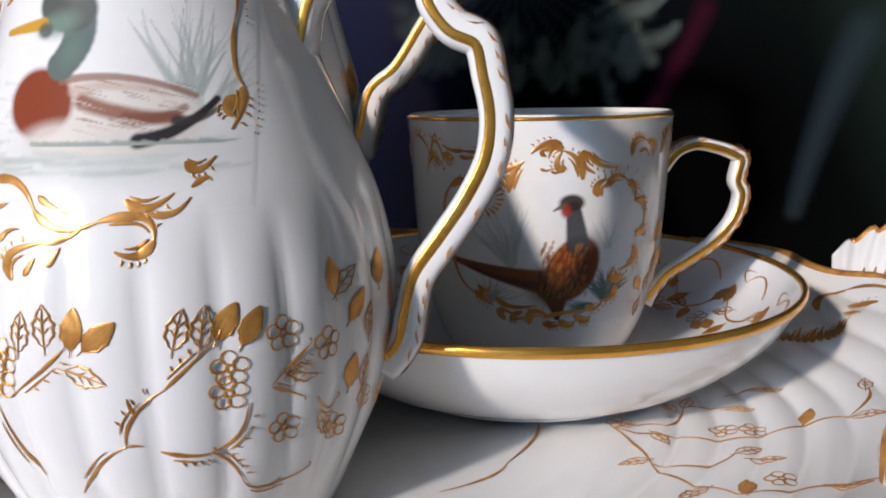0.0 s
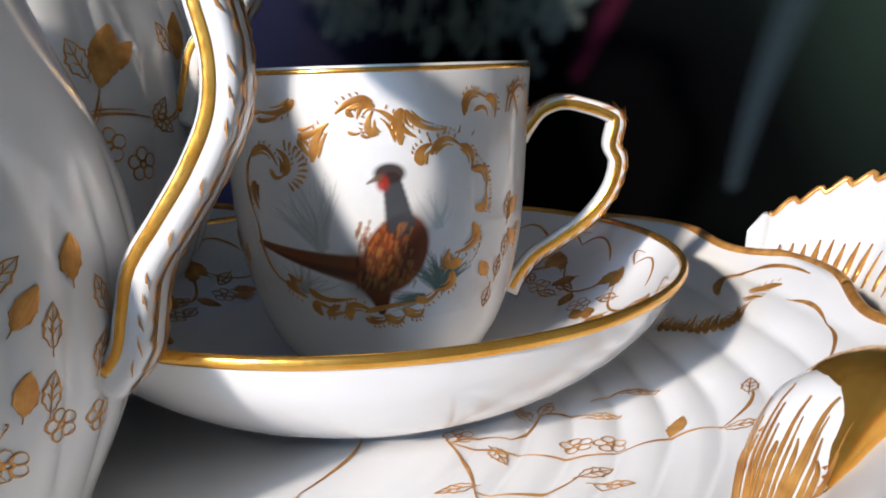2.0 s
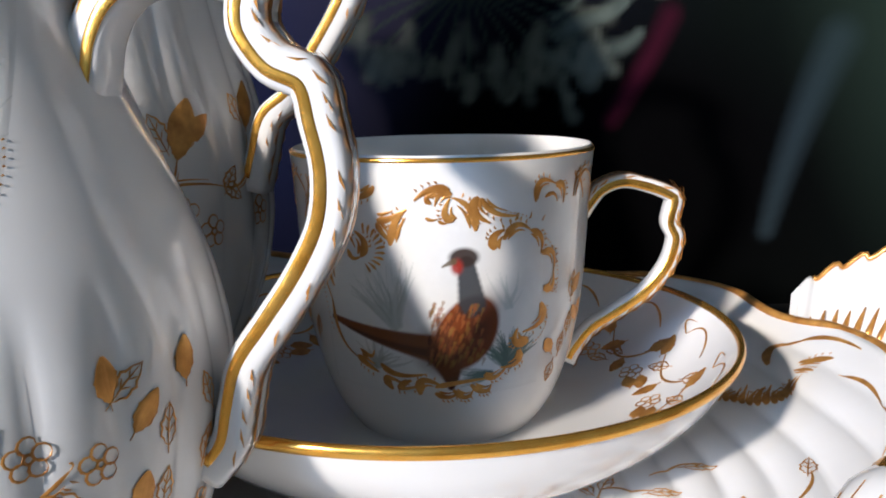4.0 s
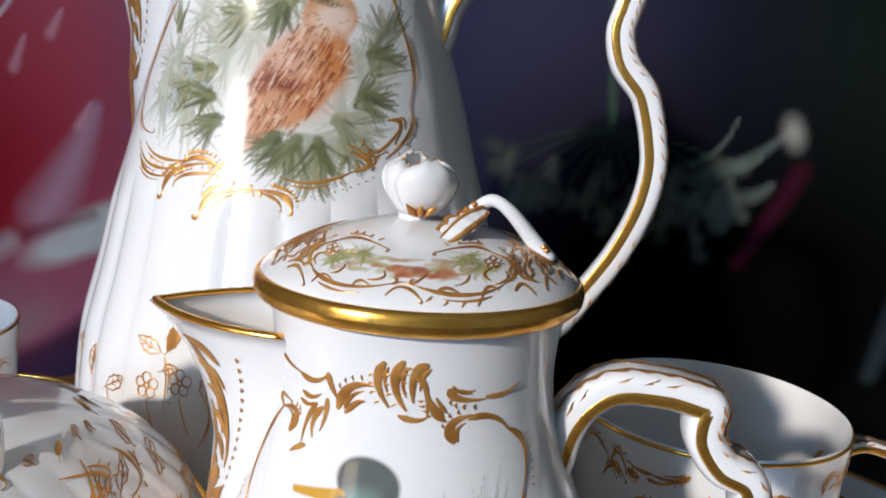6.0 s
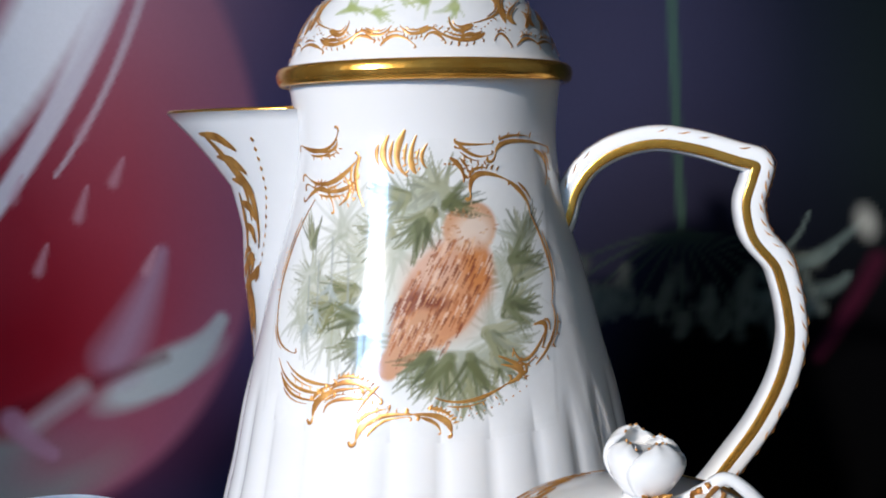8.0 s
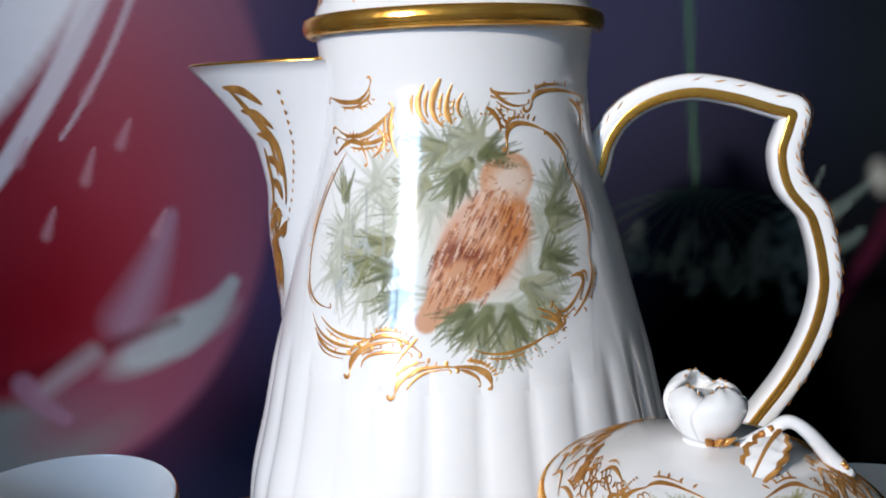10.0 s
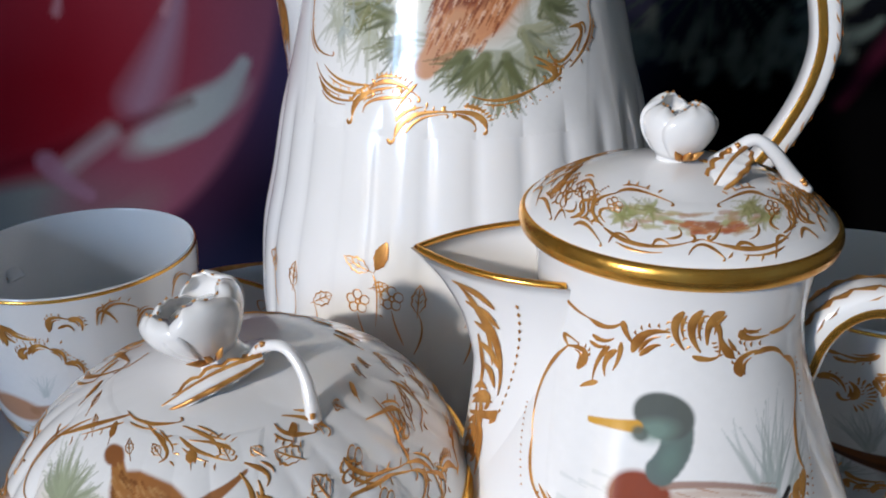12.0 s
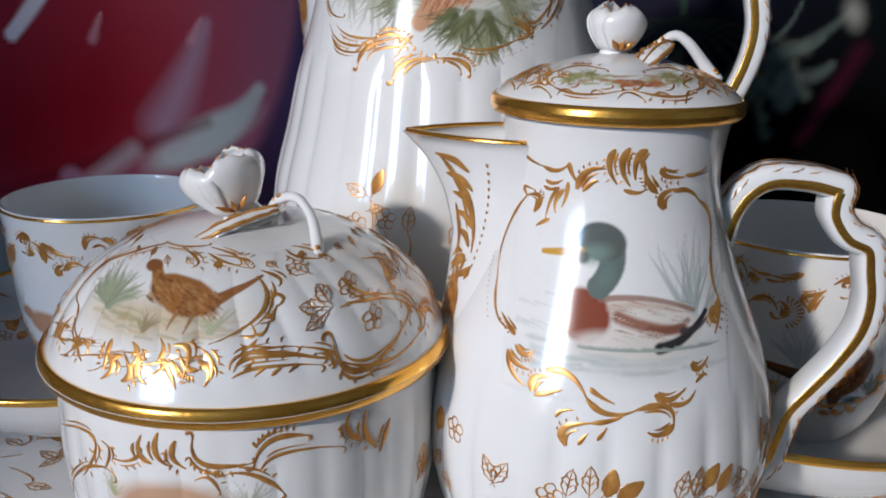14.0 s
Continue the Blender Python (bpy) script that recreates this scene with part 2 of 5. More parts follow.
    def stroke(self, x0, y0, xm, ym, x1, y1, w, head=0.22):
        """One plain brush stroke through a middle point, fullest near its start."""
        a, m, b = np.array([x0, y0]), np.array([xm, ym]), np.array([x1, y1])
        k = 2 * m - 0.5 * (a + b)
        q = np.linspace(0, 1, 17)[:, None]
        p = (1 - q) ** 2 * a + 2 * q * (1 - q) * k + q * q * b
        self.line(p, w, head=head)
        d = b - a
        size = np.linalg.norm(d)
        n = np.array([-d[1], d[0]]) / max(size, 1e-6)
        n = n if (m - 0.5 * (a + b)) @ n > 0 else -n
        if w >= 1.2 and 3 < size < 9:
            self.line(p[2:13] - n * (0.35 + 0.5 * w), w * 0.45, head=0.3)
            for j in range(5, 15, 3):
                self.line([p[j] + n * 0.5 * w, p[j] + n * (0.5 * w + 0.4), p[j] + n * (0.5 * w + 0.8) + d / size * 0.4], 0.4, head=0.5)

    def curl(self, a, angle, length, bend, w):
        n, x, y, out = 9, a[0], a[1], []
        for q in np.linspace(0, 1, n):
            out.append((x, y))
            h = radians(angle + bend * q * q)
            x, y = x + length / n * math.cos(h), y + length / n * math.sin(h)
        self.line(out, w, head=0.8)

    def comb(self, p, side, length, w):
        """Short hairs along a scroll."""
        p = np.asarray(p)
        t = np.gradient(p, axis=0)
        for a, d in zip(p[::2], t[::2]):
            d = d / max(np.linalg.norm(d), 1e-6)
            n = np.array([-d[1], d[0]]) * side
            b = a + n * 0.9
            self.line([b, b + n * length * 0.5 + d * 0.15, b + n * length + d * 0.5], w, head=0.5)

    def dots(self, x0, y0, xm, ym, x1, y1, count, size=0.35):
        for q in np.linspace(0, 1, count):
            x = (1 - q) ** 2 * x0 + 2 * q * (1 - q) * xm + q * q * x1
            y = (1 - q) ** 2 * y0 + 2 * q * (1 - q) * ym + q * q * y1
            self.line([(x - size, y), (x, y + 0.05), (x + size, y)], size * 1.6, head=0.5)

    def flower(self, x, y, r=1.6, w=0.38):
        for k in range(5):
            a = radians(72 * k + 18)
            cx, cy = x + r * 0.95 * math.cos(a), y + r * 0.95 * math.sin(a)
            b = np.linspace(0, 2 * math.pi, 11)
            self.line(np.stack([cx + 0.62 * r * np.cos(b), cy + 0.62 * r * np.sin(b)], -1), w, head=0.5)
        b = np.linspace(0, 2 * math.pi, 9)
        self.line(np.stack([x + 0.3 * r * np.cos(b), y + 0.3 * r * np.sin(b)], -1), w, head=0.5)

    def leaf(self, x, y, angle, length=4.5, wide=2.2, w=0.38, full=False):
        """A veined leaf that grows from x, y; full: filled with gold."""
        c, n = math.cos(radians(angle)), math.sin(radians(angle))
        at = lambda a, b: (x + a * c - b * n, y + a * n + b * c)  # noqa: E731
        q = np.linspace(0, 1, 12)
        tooth = 1 + 0.16 * np.sin(q * 26)
        for side in (1, -1):
            self.line([at(length * a, side * wide * 0.5 * k * math.sin(math.pi * a ** 0.8)) for a, k in zip(q, tooth)], w, head=0.5)
        self.line([at(-1.2, 0), at(length * 0.45, 0.1), at(length * 0.95, 0)], w, head=0.3)
        if full:
            for b in (-0.25, 0, 0.25):
                self.line([at(length * a, wide * b * math.sin(math.pi * a)) for a in q], wide * 0.62, 0.16, head=0.5)
        else:
            for a in (0.3, 0.55):
                for side in (1, -1):
                    self.line([at(length * a, 0), at(length * (a + 0.1), side * wide * 0.16), at(length * (a + 0.18), side * wide * 0.3)], w * 0.7)

    def done(self, parent, name="gilding", mat=None, label="painted gold scrolls and sprigs"):
        return part(name, mesh_of(name, self.v, self.f), mat or GILT, parent, label, "", "stuff")


def on(turned, height, dx=0.0, dy=0.0, angle=-90):
    """Places mm of a flat drawing on a turned surface, round the height (mm) and angle given."""
    s0, t0 = float(turned.arc(height)), radians(angle)

    def place(p, off):
        s = s0 + (p[:, 1] + dy) * 0.001
        return turned.at(t0 + (p[:, 0] + dx) * 0.001 / np.maximum(turned.radius(s), 0.008), s, off)
    return place


class Painting:
    """A brushed picture in mm, made as a fine sheet with colour on its points."""

    def __init__(self, x0, x1, y0, y1, step, base):
        self.nx, self.ny = int((x1 - x0) / step) + 1, int((y1 - y0) / step) + 1
        self.x, self.y = np.meshgrid(np.linspace(x0, x1, self.nx), np.linspace(y0, y1, self.ny))
        self.c = np.ones((self.ny, self.nx, 3)) * np.array(base)

    def lay(self, k, color):
        k = np.clip(k, 0, 1)[..., None]
        self.c = self.c * (1 - k) + np.array(color) * k

    def blob(self, x, y, rx, ry, turn, color, a=1.0, soft=0.15):
        c, s = math.cos(radians(turn)), math.sin(radians(turn))
        u, v = ((self.x - x) * c + (self.y - y) * s) / rx, ((self.y - y) * c - (self.x - x) * s) / ry
        self.lay(a * np.clip((1 + soft - np.hypot(u, v)) / (2 * soft), 0, 1) ** 1.3, color)

    def brush(self, x0, y0, xm, ym, x1, y1, w, color, a=1.0, soft=0.3, w1=0.2):
        reach = 0.5 * w * max(1, w1) * (1 + soft)
        px, py = self.x[0], self.y[:, 0]
        i0, i1 = np.searchsorted(px, (min(x0, xm, x1) - reach, max(x0, xm, x1) + reach))
        j0, j1 = np.searchsorted(py, (min(y0, ym, y1) - reach, max(y0, ym, y1) + reach))
        if i0 == i1 or j0 == j1:
            return
        u, v = self.x[j0:j1, i0:i1], self.y[j0:j1, i0:i1]
        k = np.zeros_like(u)
        for q in np.linspace(0, 1, max(7, min(90, int(math.hypot(x1 - x0, y1 - y0) / max(w * min(1.0, 0.3 + w1), 0.2) * 5)))):
            x = (1 - q) ** 2 * x0 + 2 * q * (1 - q) * xm + q * q * x1
            y = (1 - q) ** 2 * y0 + 2 * q * (1 - q) * ym + q * q * y1
            r = 0.5 * w * (1 - (1 - w1) * q)
            k = np.maximum(k, np.clip((r * (1 + soft) - np.hypot(u - x, v - y)) / max(2 * r * soft, 1e-6), 0, 1))
        k = np.clip(a * k, 0, 1)[..., None]
        self.c[j0:j1, i0:i1] = self.c[j0:j1, i0:i1] * (1 - k) + np.array(color) * k

    def spray(self, x, y, n, length, a0, a1, w, colors, a=0.7):
        """Needles or reeds that fan out from a point."""
        for _ in range(n):
            h, l = radians(random.uniform(a0, a1)), length * random.uniform(0.5, 1.1)
            u, v = x + random.uniform(-1, 1) * length * 0.12, y + random.uniform(-1, 1) * length * 0.12
            b = random.uniform(-0.15, 0.15) * l
            self.brush(u, v, u + 0.5 * l * math.cos(h) - b * math.sin(h), v + 0.5 * l * math.sin(h) + b * math.cos(h), u + l * math.cos(h), v + l * math.sin(h), w * random.uniform(0.6, 1.3), random.choice(colors), a * random.uniform(0.6, 1.1))

    def done(self, name, place, mat, parent, label, off=0.00005):
        p = np.stack([self.x.ravel(), self.y.ravel()], -1)
        i, j = np.arange(self.nx), np.arange(self.ny)
        near = np.minimum(np.minimum(i, i[::-1])[None], np.minimum(j, j[::-1])[:, None])
        v = place(p, (off * np.clip(near / 5.0, 0, 1) * 1.5 - off * 0.5).ravel())
        i, j = np.meshgrid(np.arange(self.ny - 1), np.arange(self.nx - 1), indexing="ij")
        k = (i * self.nx + j).ravel()
        me = mesh_of(name, v.tolist(), np.stack([k, k + 1, k + self.nx + 1, k + self.nx], -1).tolist())
        layer = me.color_attributes.new("paint", "FLOAT_COLOR", "POINT")
        layer.data.foreach_set("color", np.c_[self.c.reshape(-1, 3), np.ones(len(p))].ravel().astype(np.float32))
        return part(name, me, mat, parent, label)


WHITE = (0.815, 0.805, 0.785)


def strap(parent, line, wide, deep, band=2.6, shift=0.0):
    """A flat handle with a gold band along both of its edges."""
    h = part("handle", sweep("handle", line, wide, deep, 24, 3.4), PORCELAIN, parent)
    q = np.linspace(0, 1, len(line))
    w = np.interp(q, np.linspace(0, 1, len(wide)), wide) * 0.5
    t = np.gradient(line, axis=0)
    t /= np.linalg.norm(t, axis=1)[:, None]
    up = np.cross(t, (0, 1, 0))
    for side in (-1, 1):
        c = line + up * shift
        c[:, 1] += side * (w - 0.12)
        part("gold_band", sweep("gold_band", c[2:-2], [0.3, 0.5, 0.5, 0.3], [band * 0.7, band, band * 0.8, band, band * 0.7], 12, 2.4), GOLD, h, "worn gold edge band")
    g = []
    for a in range(3, len(line) - 3, 3):
        p, d, u = line[a], t[a], up[a]
        deepness = np.interp(q[a], np.linspace(0, 1, len(deep)), deep) * 0.5
        for k in (-1, 1):
            o = p + u * (deepness + 0.03) + np.array([0, k * w[a] * 0.35, 0])
            g.append(np.array([o - d * 3.4, o + np.array([0, 1.1 * k, 0]) + d * random.uniform(-0.5, 1.2), o + d * 2.8]))
    v, f = [], []
    for o in g:
        n = len(v)
        m = np.array([0, 0.72, 0])
        v += [o[0], o[1] - m, o[1] + m, o[2]]
        f += [(n, n + 1, n + 3), (n, n + 3, n + 2)]
    for a in range(4, len(line) - 4, 3):
        if random.random() < 0.25:
            continue
        d, u = t[a], up[a]
        half = np.interp(q[a], np.linspace(0, 1, len(deep)), deep) * 0.5
        for k in (-1, 1):
            lo, hi = random.uniform(0.42, 0.52), random.uniform(0.72, 0.82)
            edge = [w[a] * (1 - e ** 3.4) ** (1 / 3.4) + 0.14 for e in (lo, 0.5 * (lo + hi), hi)]
            n, c = len(v), random.uniform(0.8, 1.5)
            rows = [line[a] + u * half * e + np.array([0, k * y, 0]) for e, y in zip((lo, 0.5 * (lo + hi), hi), edge)]
            v += [rows[0] - d * 1.9, rows[1] - d * 0.2 - u * 0.35, rows[1] + d * 0.6 + u * 0.4, rows[2] + d * c]
            f += [(n, n + 1, n + 3), (n, n + 3, n + 2)]
    part("gilt_brushwork", mesh_of("gilt_brushwork", (np.array(v) * 0.001).tolist(), f), GILT, h)
    return h


def spout(parent, turned, rows, wide, rim, thick=1.5):
    """A beak on the left side: rows of (height, reach) in mm from its foot to its rim."""
    z = np.array([r[0] for r in rows])
    fine = np.linspace(z[0], z[-1], 26)
    reach = np.interp(fine, z, [r[1] for r in rows])
    w = np.interp(fine, (z[0], z[-1]), wide)
    u = np.linspace(-1, 1, 41)
    shells = []
    for inset in (0.0, thick):
        r = turned.radius(turned.arc(fine)) * 1000
        body = turned.at(math.pi + u[None] * w[:, None], turned.arc(fine)[:, None])
        shape = np.clip(1 - np.abs(u), 0, 1) ** 1.12
        radius = np.hypot(body[..., 0], body[..., 1]) + 0.001 * (np.maximum(reach[:, None] - inset * 1.4, 0) * shape[None] - 0.5 - inset * 0.35)
        th = math.pi + u[None] * w[:, None] * (1 - 0.06 * inset)
        shells.append(np.stack([radius * np.cos(th), radius * np.sin(th), body[..., 2]], -1))
    n, m = shells[0].shape[:2]
    v = np.concatenate([x.reshape(-1, 3) for x in shells])
    f = []
    for base, flip in ((0, False), (n * m, True)):
        for i in range(n - 1):
            for j in range(m - 1):
                q = (base + i * m + j, base + i * m + j + 1, base + (i + 1) * m + j + 1, base + (i + 1) * m + j)
                f.append(q if flip else q[::-1])
    for j in range(m - 1):
        a, b = (n - 1) * m + j, n * m + (n - 1) * m + j
        f.append((a, a + 1, b + 1, b))
    sp = part("spout", mesh_of("spout", v.tolist(), f), PORCELAIN, parent)
    edge = 0.5 * (shells[0][-1] + shells[1][-1]) * 1000
    edge[:, 2] += 0.1
    tube(edge[1:-1], 0.75, "rim_line", GOLD, sp)
    outer = shells[0]

    def place(p, off):
        i = np.clip(p[:, 1], 0, 1) * (n - 1)
        j = (np.clip(p[:, 0], -1, 1) * 0.5 + 0.5) * (m - 1)
        i0, j0 = np.minimum(i.astype(int), n - 2), np.minimum(j.astype(int), m - 2)
        a, b = (i - i0)[:, None], (j - j0)[:, None]
        q = outer[i0, j0] * (1 - a) * (1 - b) + outer[i0 + 1, j0] * a * (1 - b) + outer[i0, j0 + 1] * (1 - a) * b + outer[i0 + 1, j0 + 1] * a * b
        way = np.stack([np.full(len(q), -0.3), np.where(p[:, 0] > 0, -1.0, 1.0), np.zeros(len(q))], -1)
        return q + way * (off + 0.00012)
    g = Gilder(place)
    for x in (0.35, -0.35):
        k = 1 if x > 0 else -1
        for y0, y1, dx in ((0.92, 0.6, 0.0), (0.85, 0.5, 0.12 * k), (0.7, 0.42, -0.1 * k), (0.45, 0.2, 0.1 * k), (0.4, 0.12, 0.0), (0.3, 0.05, -0.12 * k), (0.36, 0.16, 0.25 * k)):
            g.line(smooth_line([(x * 0.6 + dx * 0.3, y0), (x + dx - 0.05 * k, (y0 + y1) / 2), (x + dx * 1.4, y1)], 6), 0.07)
        for j, (y, reach, tip) in enumerate(((0.06, 1.0, -0.03), (0.15, 1.5, 0.02), (0.24, 1.1, -0.02), (0.33, 1.7, 0.04), (0.40, 1.2, 0.0))):
            g.line(smooth_line([(x * 0.25, y), (x * 0.7 * reach, y + 0.06), (x * reach, y + 0.05 + tip), (x * reach * 0.9, y + 0.01 + tip)], 5), 0.05, head=0.7)
            g.line(smooth_line([(x * 0.3, y + 0.045), (x * 0.6, y + 0.085), (x * 0.8 * reach, y + 0.09 + tip)], 5), 0.03, head=0.5)
        for j in range(5):
            y = 0.52 + 0.085 * j
            g.line(smooth_line([(x * 0.5, y + 0.06), (x * 0.95, y + 0.045), (x * 1.25, y)], 5), 0.045, head=0.6)
        for y in np.linspace(0.9, 0.45, 14):
            g.line([(x * 1.75, y - 0.008), (x * 1.76, y), (x * 1.75, y + 0.008)], 0.03)
    g.done(sp, "gilding")
    return sp


def tube(line, r, name, mat, parent, label="", sides=8):
    """A round bar of radius r (mm, or a list of them) along any line in mm."""
    c = np.array(line, float) * 0.001
    t = np.gradient(c, axis=0)
    t /= np.maximum(np.linalg.norm(t, axis=1), 1e-9)[:, None]
    a = np.cross(t, (0.31, 0.22, 0.93))
    a /= np.linalg.norm(a, axis=1)[:, None]
    b = np.cross(t, a)
    rr = np.interp(np.linspace(0, 1, len(c)), np.linspace(0, 1, np.size(r)), np.atleast_1d(r)) * 0.001
    q = np.arange(sides) * 2 * math.pi / sides
    v = c[:, None] + rr[:, None, None] * (a[:, None] * np.cos(q)[None, :, None] + b[:, None] * np.sin(q)[None, :, None])
    n = len(c)
    f = [(i * sides + j, i * sides + (j + 1) % sides, (i + 1) * sides + (j + 1) % sides, (i + 1) * sides + j) for i in range(n - 1) for j in range(sides)]
    f += [tuple(range(sides))[::-1], tuple((n - 1) * sides + j for j in range(sides))]
    return part(name, mesh_of(name, v.reshape(-1, 3).tolist(), f), mat, parent, label)


def petal(turn, spread, height, radius, lean, lip, m, thick=1.1):
    """One cupped petal as a closed shell; also its upper edge. In mm, placed by m."""
    u, v = np.meshgrid(np.linspace(-1, 1, 13), np.linspace(0, 1, 11))
    shells = []
    for k in (0.0, thick):
        r = (radius - k) * (0.30 + 0.72 * np.sin(np.pi * (0.10 + 0.66 * v)) + lean * v * v)
        th = radians(turn) + u * spread * (0.55 + 0.45 * np.sin(np.pi * np.clip(v * 0.8 + 0.15, 0, 1)))
        z = height * np.sin(v * 1.35) / 0.976 * (1 - 0.13 * u * u - 0.02 * np.cos(u * 9)) + lip * v ** 4
        shells.append(np.stack([r * np.cos(th), r * np.sin(th), z], -1))
    a, b = v.shape
    f = []
    for base, flip in ((0, False), (a * b, True)):
        for i in range(a - 1):
            for j in range(b - 1):
                q = (base + i * b + j, base + i * b + j + 1, base + (i + 1) * b + j + 1, base + (i + 1) * b + j)
                f.append(q[::-1] if flip else q)
    ring_ids = [j for j in range(b)] + [i * b + b - 1 for i in range(1, a)] + [(a - 1) * b + j for j in range(b - 2, -1, -1)] + [i * b for i in range(a - 2, 0, -1)]
    for p, q in zip(ring_ids, ring_ids[1:] + ring_ids[:1]):
        f.append((q, p, p + a * b, q + a * b))
    pts = np.concatenate([s.reshape(-1, 3) for s in shells])
    pts = np.array([(m @ Vector(x))[:] for x in pts])
    edge = 0.5 * (shells[0][-1] + shells[1][-1]) + np.array([0, 0, 0.15])
    return pts, f, np.array([(m @ Vector(x))[:] for x in edge])


def finial(parent, x, y, z, radius, height, tilt, open_, twig, leaf_to, count=5):
    """A flower bud on a short neck with a looped twig and a leaf: mm in the lid's frame."""
    m = Matrix.Translation((x, y, z)) @ Euler((0, radians(tilt), 0)).to_matrix().to_4x4()
    neck = np.array([(m @ Vector(p))[:] for p in [(0, 0, -4.5), (0, 0, -2.5), (0, 0, 0), (0, 0, 1.5), (0, 0, 2.6)]])
    bud = tube(smooth_line(neck, 3), [radius * 0.95, radius * 0.5, radius * 0.42, radius * 0.55, radius * 0.5], "bud", PORCELAIN, parent, "white porcelain flower bud", 20)
    core = np.array([(m @ Vector(p))[:] for p in [(0, 0, 1.5), (0, 0, height * 0.3), (0, 0, height * 0.55), (0, 0, height * 0.74), (0, 0, height * 0.8)]])
    tube(core, [radius * 0.5, radius * 0.78, radius * 0.74, radius * 0.5, radius * 0.16], "core", PORCELAIN, bud, sides=24)
    for k in range(count):
        far = k % 2
        pts, f, edge = petal(360 / count * k - 62, 4.3 / count, height * (0.92 if far else 1.0), radius * (0.93 if far else 1.0), open_, 0.25 * k % 0.7, m, 1.5)
        p = part("petal", mesh_of("petal", (pts * 0.001).tolist(), f), PORCELAIN, bud)
        for q in range(1, 12, 3):
            tube(edge[q : q + 2], [0.26, 0.10], "edge_mark", GILT, p, sides=5)
    for k in (-1, 0, 1):
        sepal = [(m @ Vector((radius * f * math.cos(radians(-78 + 22 * k * e)), radius * f * math.sin(radians(-78 + 22 * k * e)), h)))[:] for f, e, h in ((0.60, 0.3, 0.2), (0.80, 0.7, height * 0.12), (0.97, 1.0, height * 0.24))]
        tube(np.array(sepal), [0.4, 0.7, 0.1], "sepal_mark", GILT, bud, sides=5)
    t = tube(smooth_line(twig, 6), [1.6, 1.3, 1.1, 1.05, 1.3, 1.6], "twig", PORCELAIN, parent, "white looped twig with gilt marks", 10)
    line = smooth_line(twig, 6)
    for k in (4, 5, 9, 10, 12, len(line) - 4, len(line) - 3):
        tube(line[k : k + 2] + np.array([0.1, -1.0, 1.15]), [0.6, 0.4], "bark_mark", GILT, t, sides=5)
    a, b = np.array(leaf_to[0], float), np.array(leaf_to[1], float)
    d = b - a
    side = np.cross(d, (0, 0, 1))
    side /= np.linalg.norm(side)
    q = np.linspace(0, 1, 15)
    wide = leaf_to[2] * np.sin(np.pi * np.clip(q * 0.92 + 0.05, 0, 1)) ** 0.8 * (1 + 0.14 * np.sin(q * 30))
    cols = []
    for k in (-1, -0.5, 0, 0.5, 1):
        c = a + d * q[:, None] + side * (wide * k)[:, None]
        c[:, 2] += np.sin(np.pi * q) * 1.2 - abs(k) * 0.9 + 0.25 * np.sin(q * 30) * abs(k)
        cols.append(c)
    top = np.stack(cols, 1)
    low = top - np.array([0, 0, 0.8])
    n, w = top.shape[:2]
    v = np.concatenate([top.reshape(-1, 3), low.reshape(-1, 3)]) * 0.001
    f = []
    for i in range(n - 1):
        for j in range(w - 1):
            e = (i * w + j, i * w + j + 1, (i + 1) * w + j + 1, (i + 1) * w + j)
            f += [e, tuple(x + n * w for x in e[::-1])]
        for j, flip in ((0, 1), (w - 1, 0)):
            e = (i * w + j, (i + 1) * w + j, (i + 1) * w + j + n * w, i * w + j + n * w)
            f.append(e[::-1] if flip else e)
    lf = part("leaf", mesh_of("leaf", v.tolist(), f), PORCELAIN, parent, "white leaf with gilt edges")
    for k in (0, -1):
        tube(top[:, k] + np.array([0, 0, 0.1]), [0.35, 0.5, 0.3], "gilt_edge", GILT, lf, sides=6)
    tube(top[:, 2] + np.array([0, 0, 0.05]), [0.45, 0.3, 0.15], "gilt_rib", GILT, lf, sides=6)


# ---- room ----
# y of the added window post, on the sun's way to the left cup
POST = -1.55


def wall_with_opening():
    """The west wall with its window."""
    a, b, z0, z1 = -2.44, -1.20, 0.12, 1.60
    for name, y0, y1, lo, hi in (("wall_west", -3.0, a, -0.75, 1.85), ("wall_west_a", b, 1.7, -0.75, 1.85), ("wall_west_b", a, b, -0.75, z0), ("wall_west_c", a, b, z1, 1.85)):
        part(name, box(0.12, y1 - y0, hi - lo, -1.76, (y0 + y1) / 2, (lo + hi) / 2), WALL, None, "plain plaster wall beside the window", "wall", "structure")
    win = tagged(new("window_1"), "white wooden window that lets in the sun", "window", "", "structure")
    for y in (a + 0.02, b - 0.02):
        part("window_frame", box(0.06, 0.04, z1 - z0, -1.76, y, (z0 + z1) / 2, 0.006), LACQUER, win)
    for z in (z0 + 0.02, z1 - 0.02):
        part("window_frame", box(0.06, b - a - 0.08, 0.04, -1.76, (a + b) / 2, z, 0.006), LACQUER, win)
    # unseen post, added to keep the sun off the left cup
    part("shade_post", box(0.08, 0.14, z1 - z0 - 0.08, -1.76, POST, (z0 + z1) / 2, 0.006), LACQUER, win)
    lamp = new("window_light", bpy.data.lights.new("window_light", "AREA"))
    lamp.data.shape, lamp.data.size, lamp.data.size_y = "RECTANGLE", z1 - z0 - 0.08, POST - a - 0.11
    lamp.data.energy, lamp.data.color = 88.0, (0.28, 0.55, 1.0)
    lamp.matrix_world = look((-1.72, (a + POST - 0.03) / 2, (z0 + z1) / 2), (0, (a + POST - 0.03) / 2, (z0 + z1) / 2))


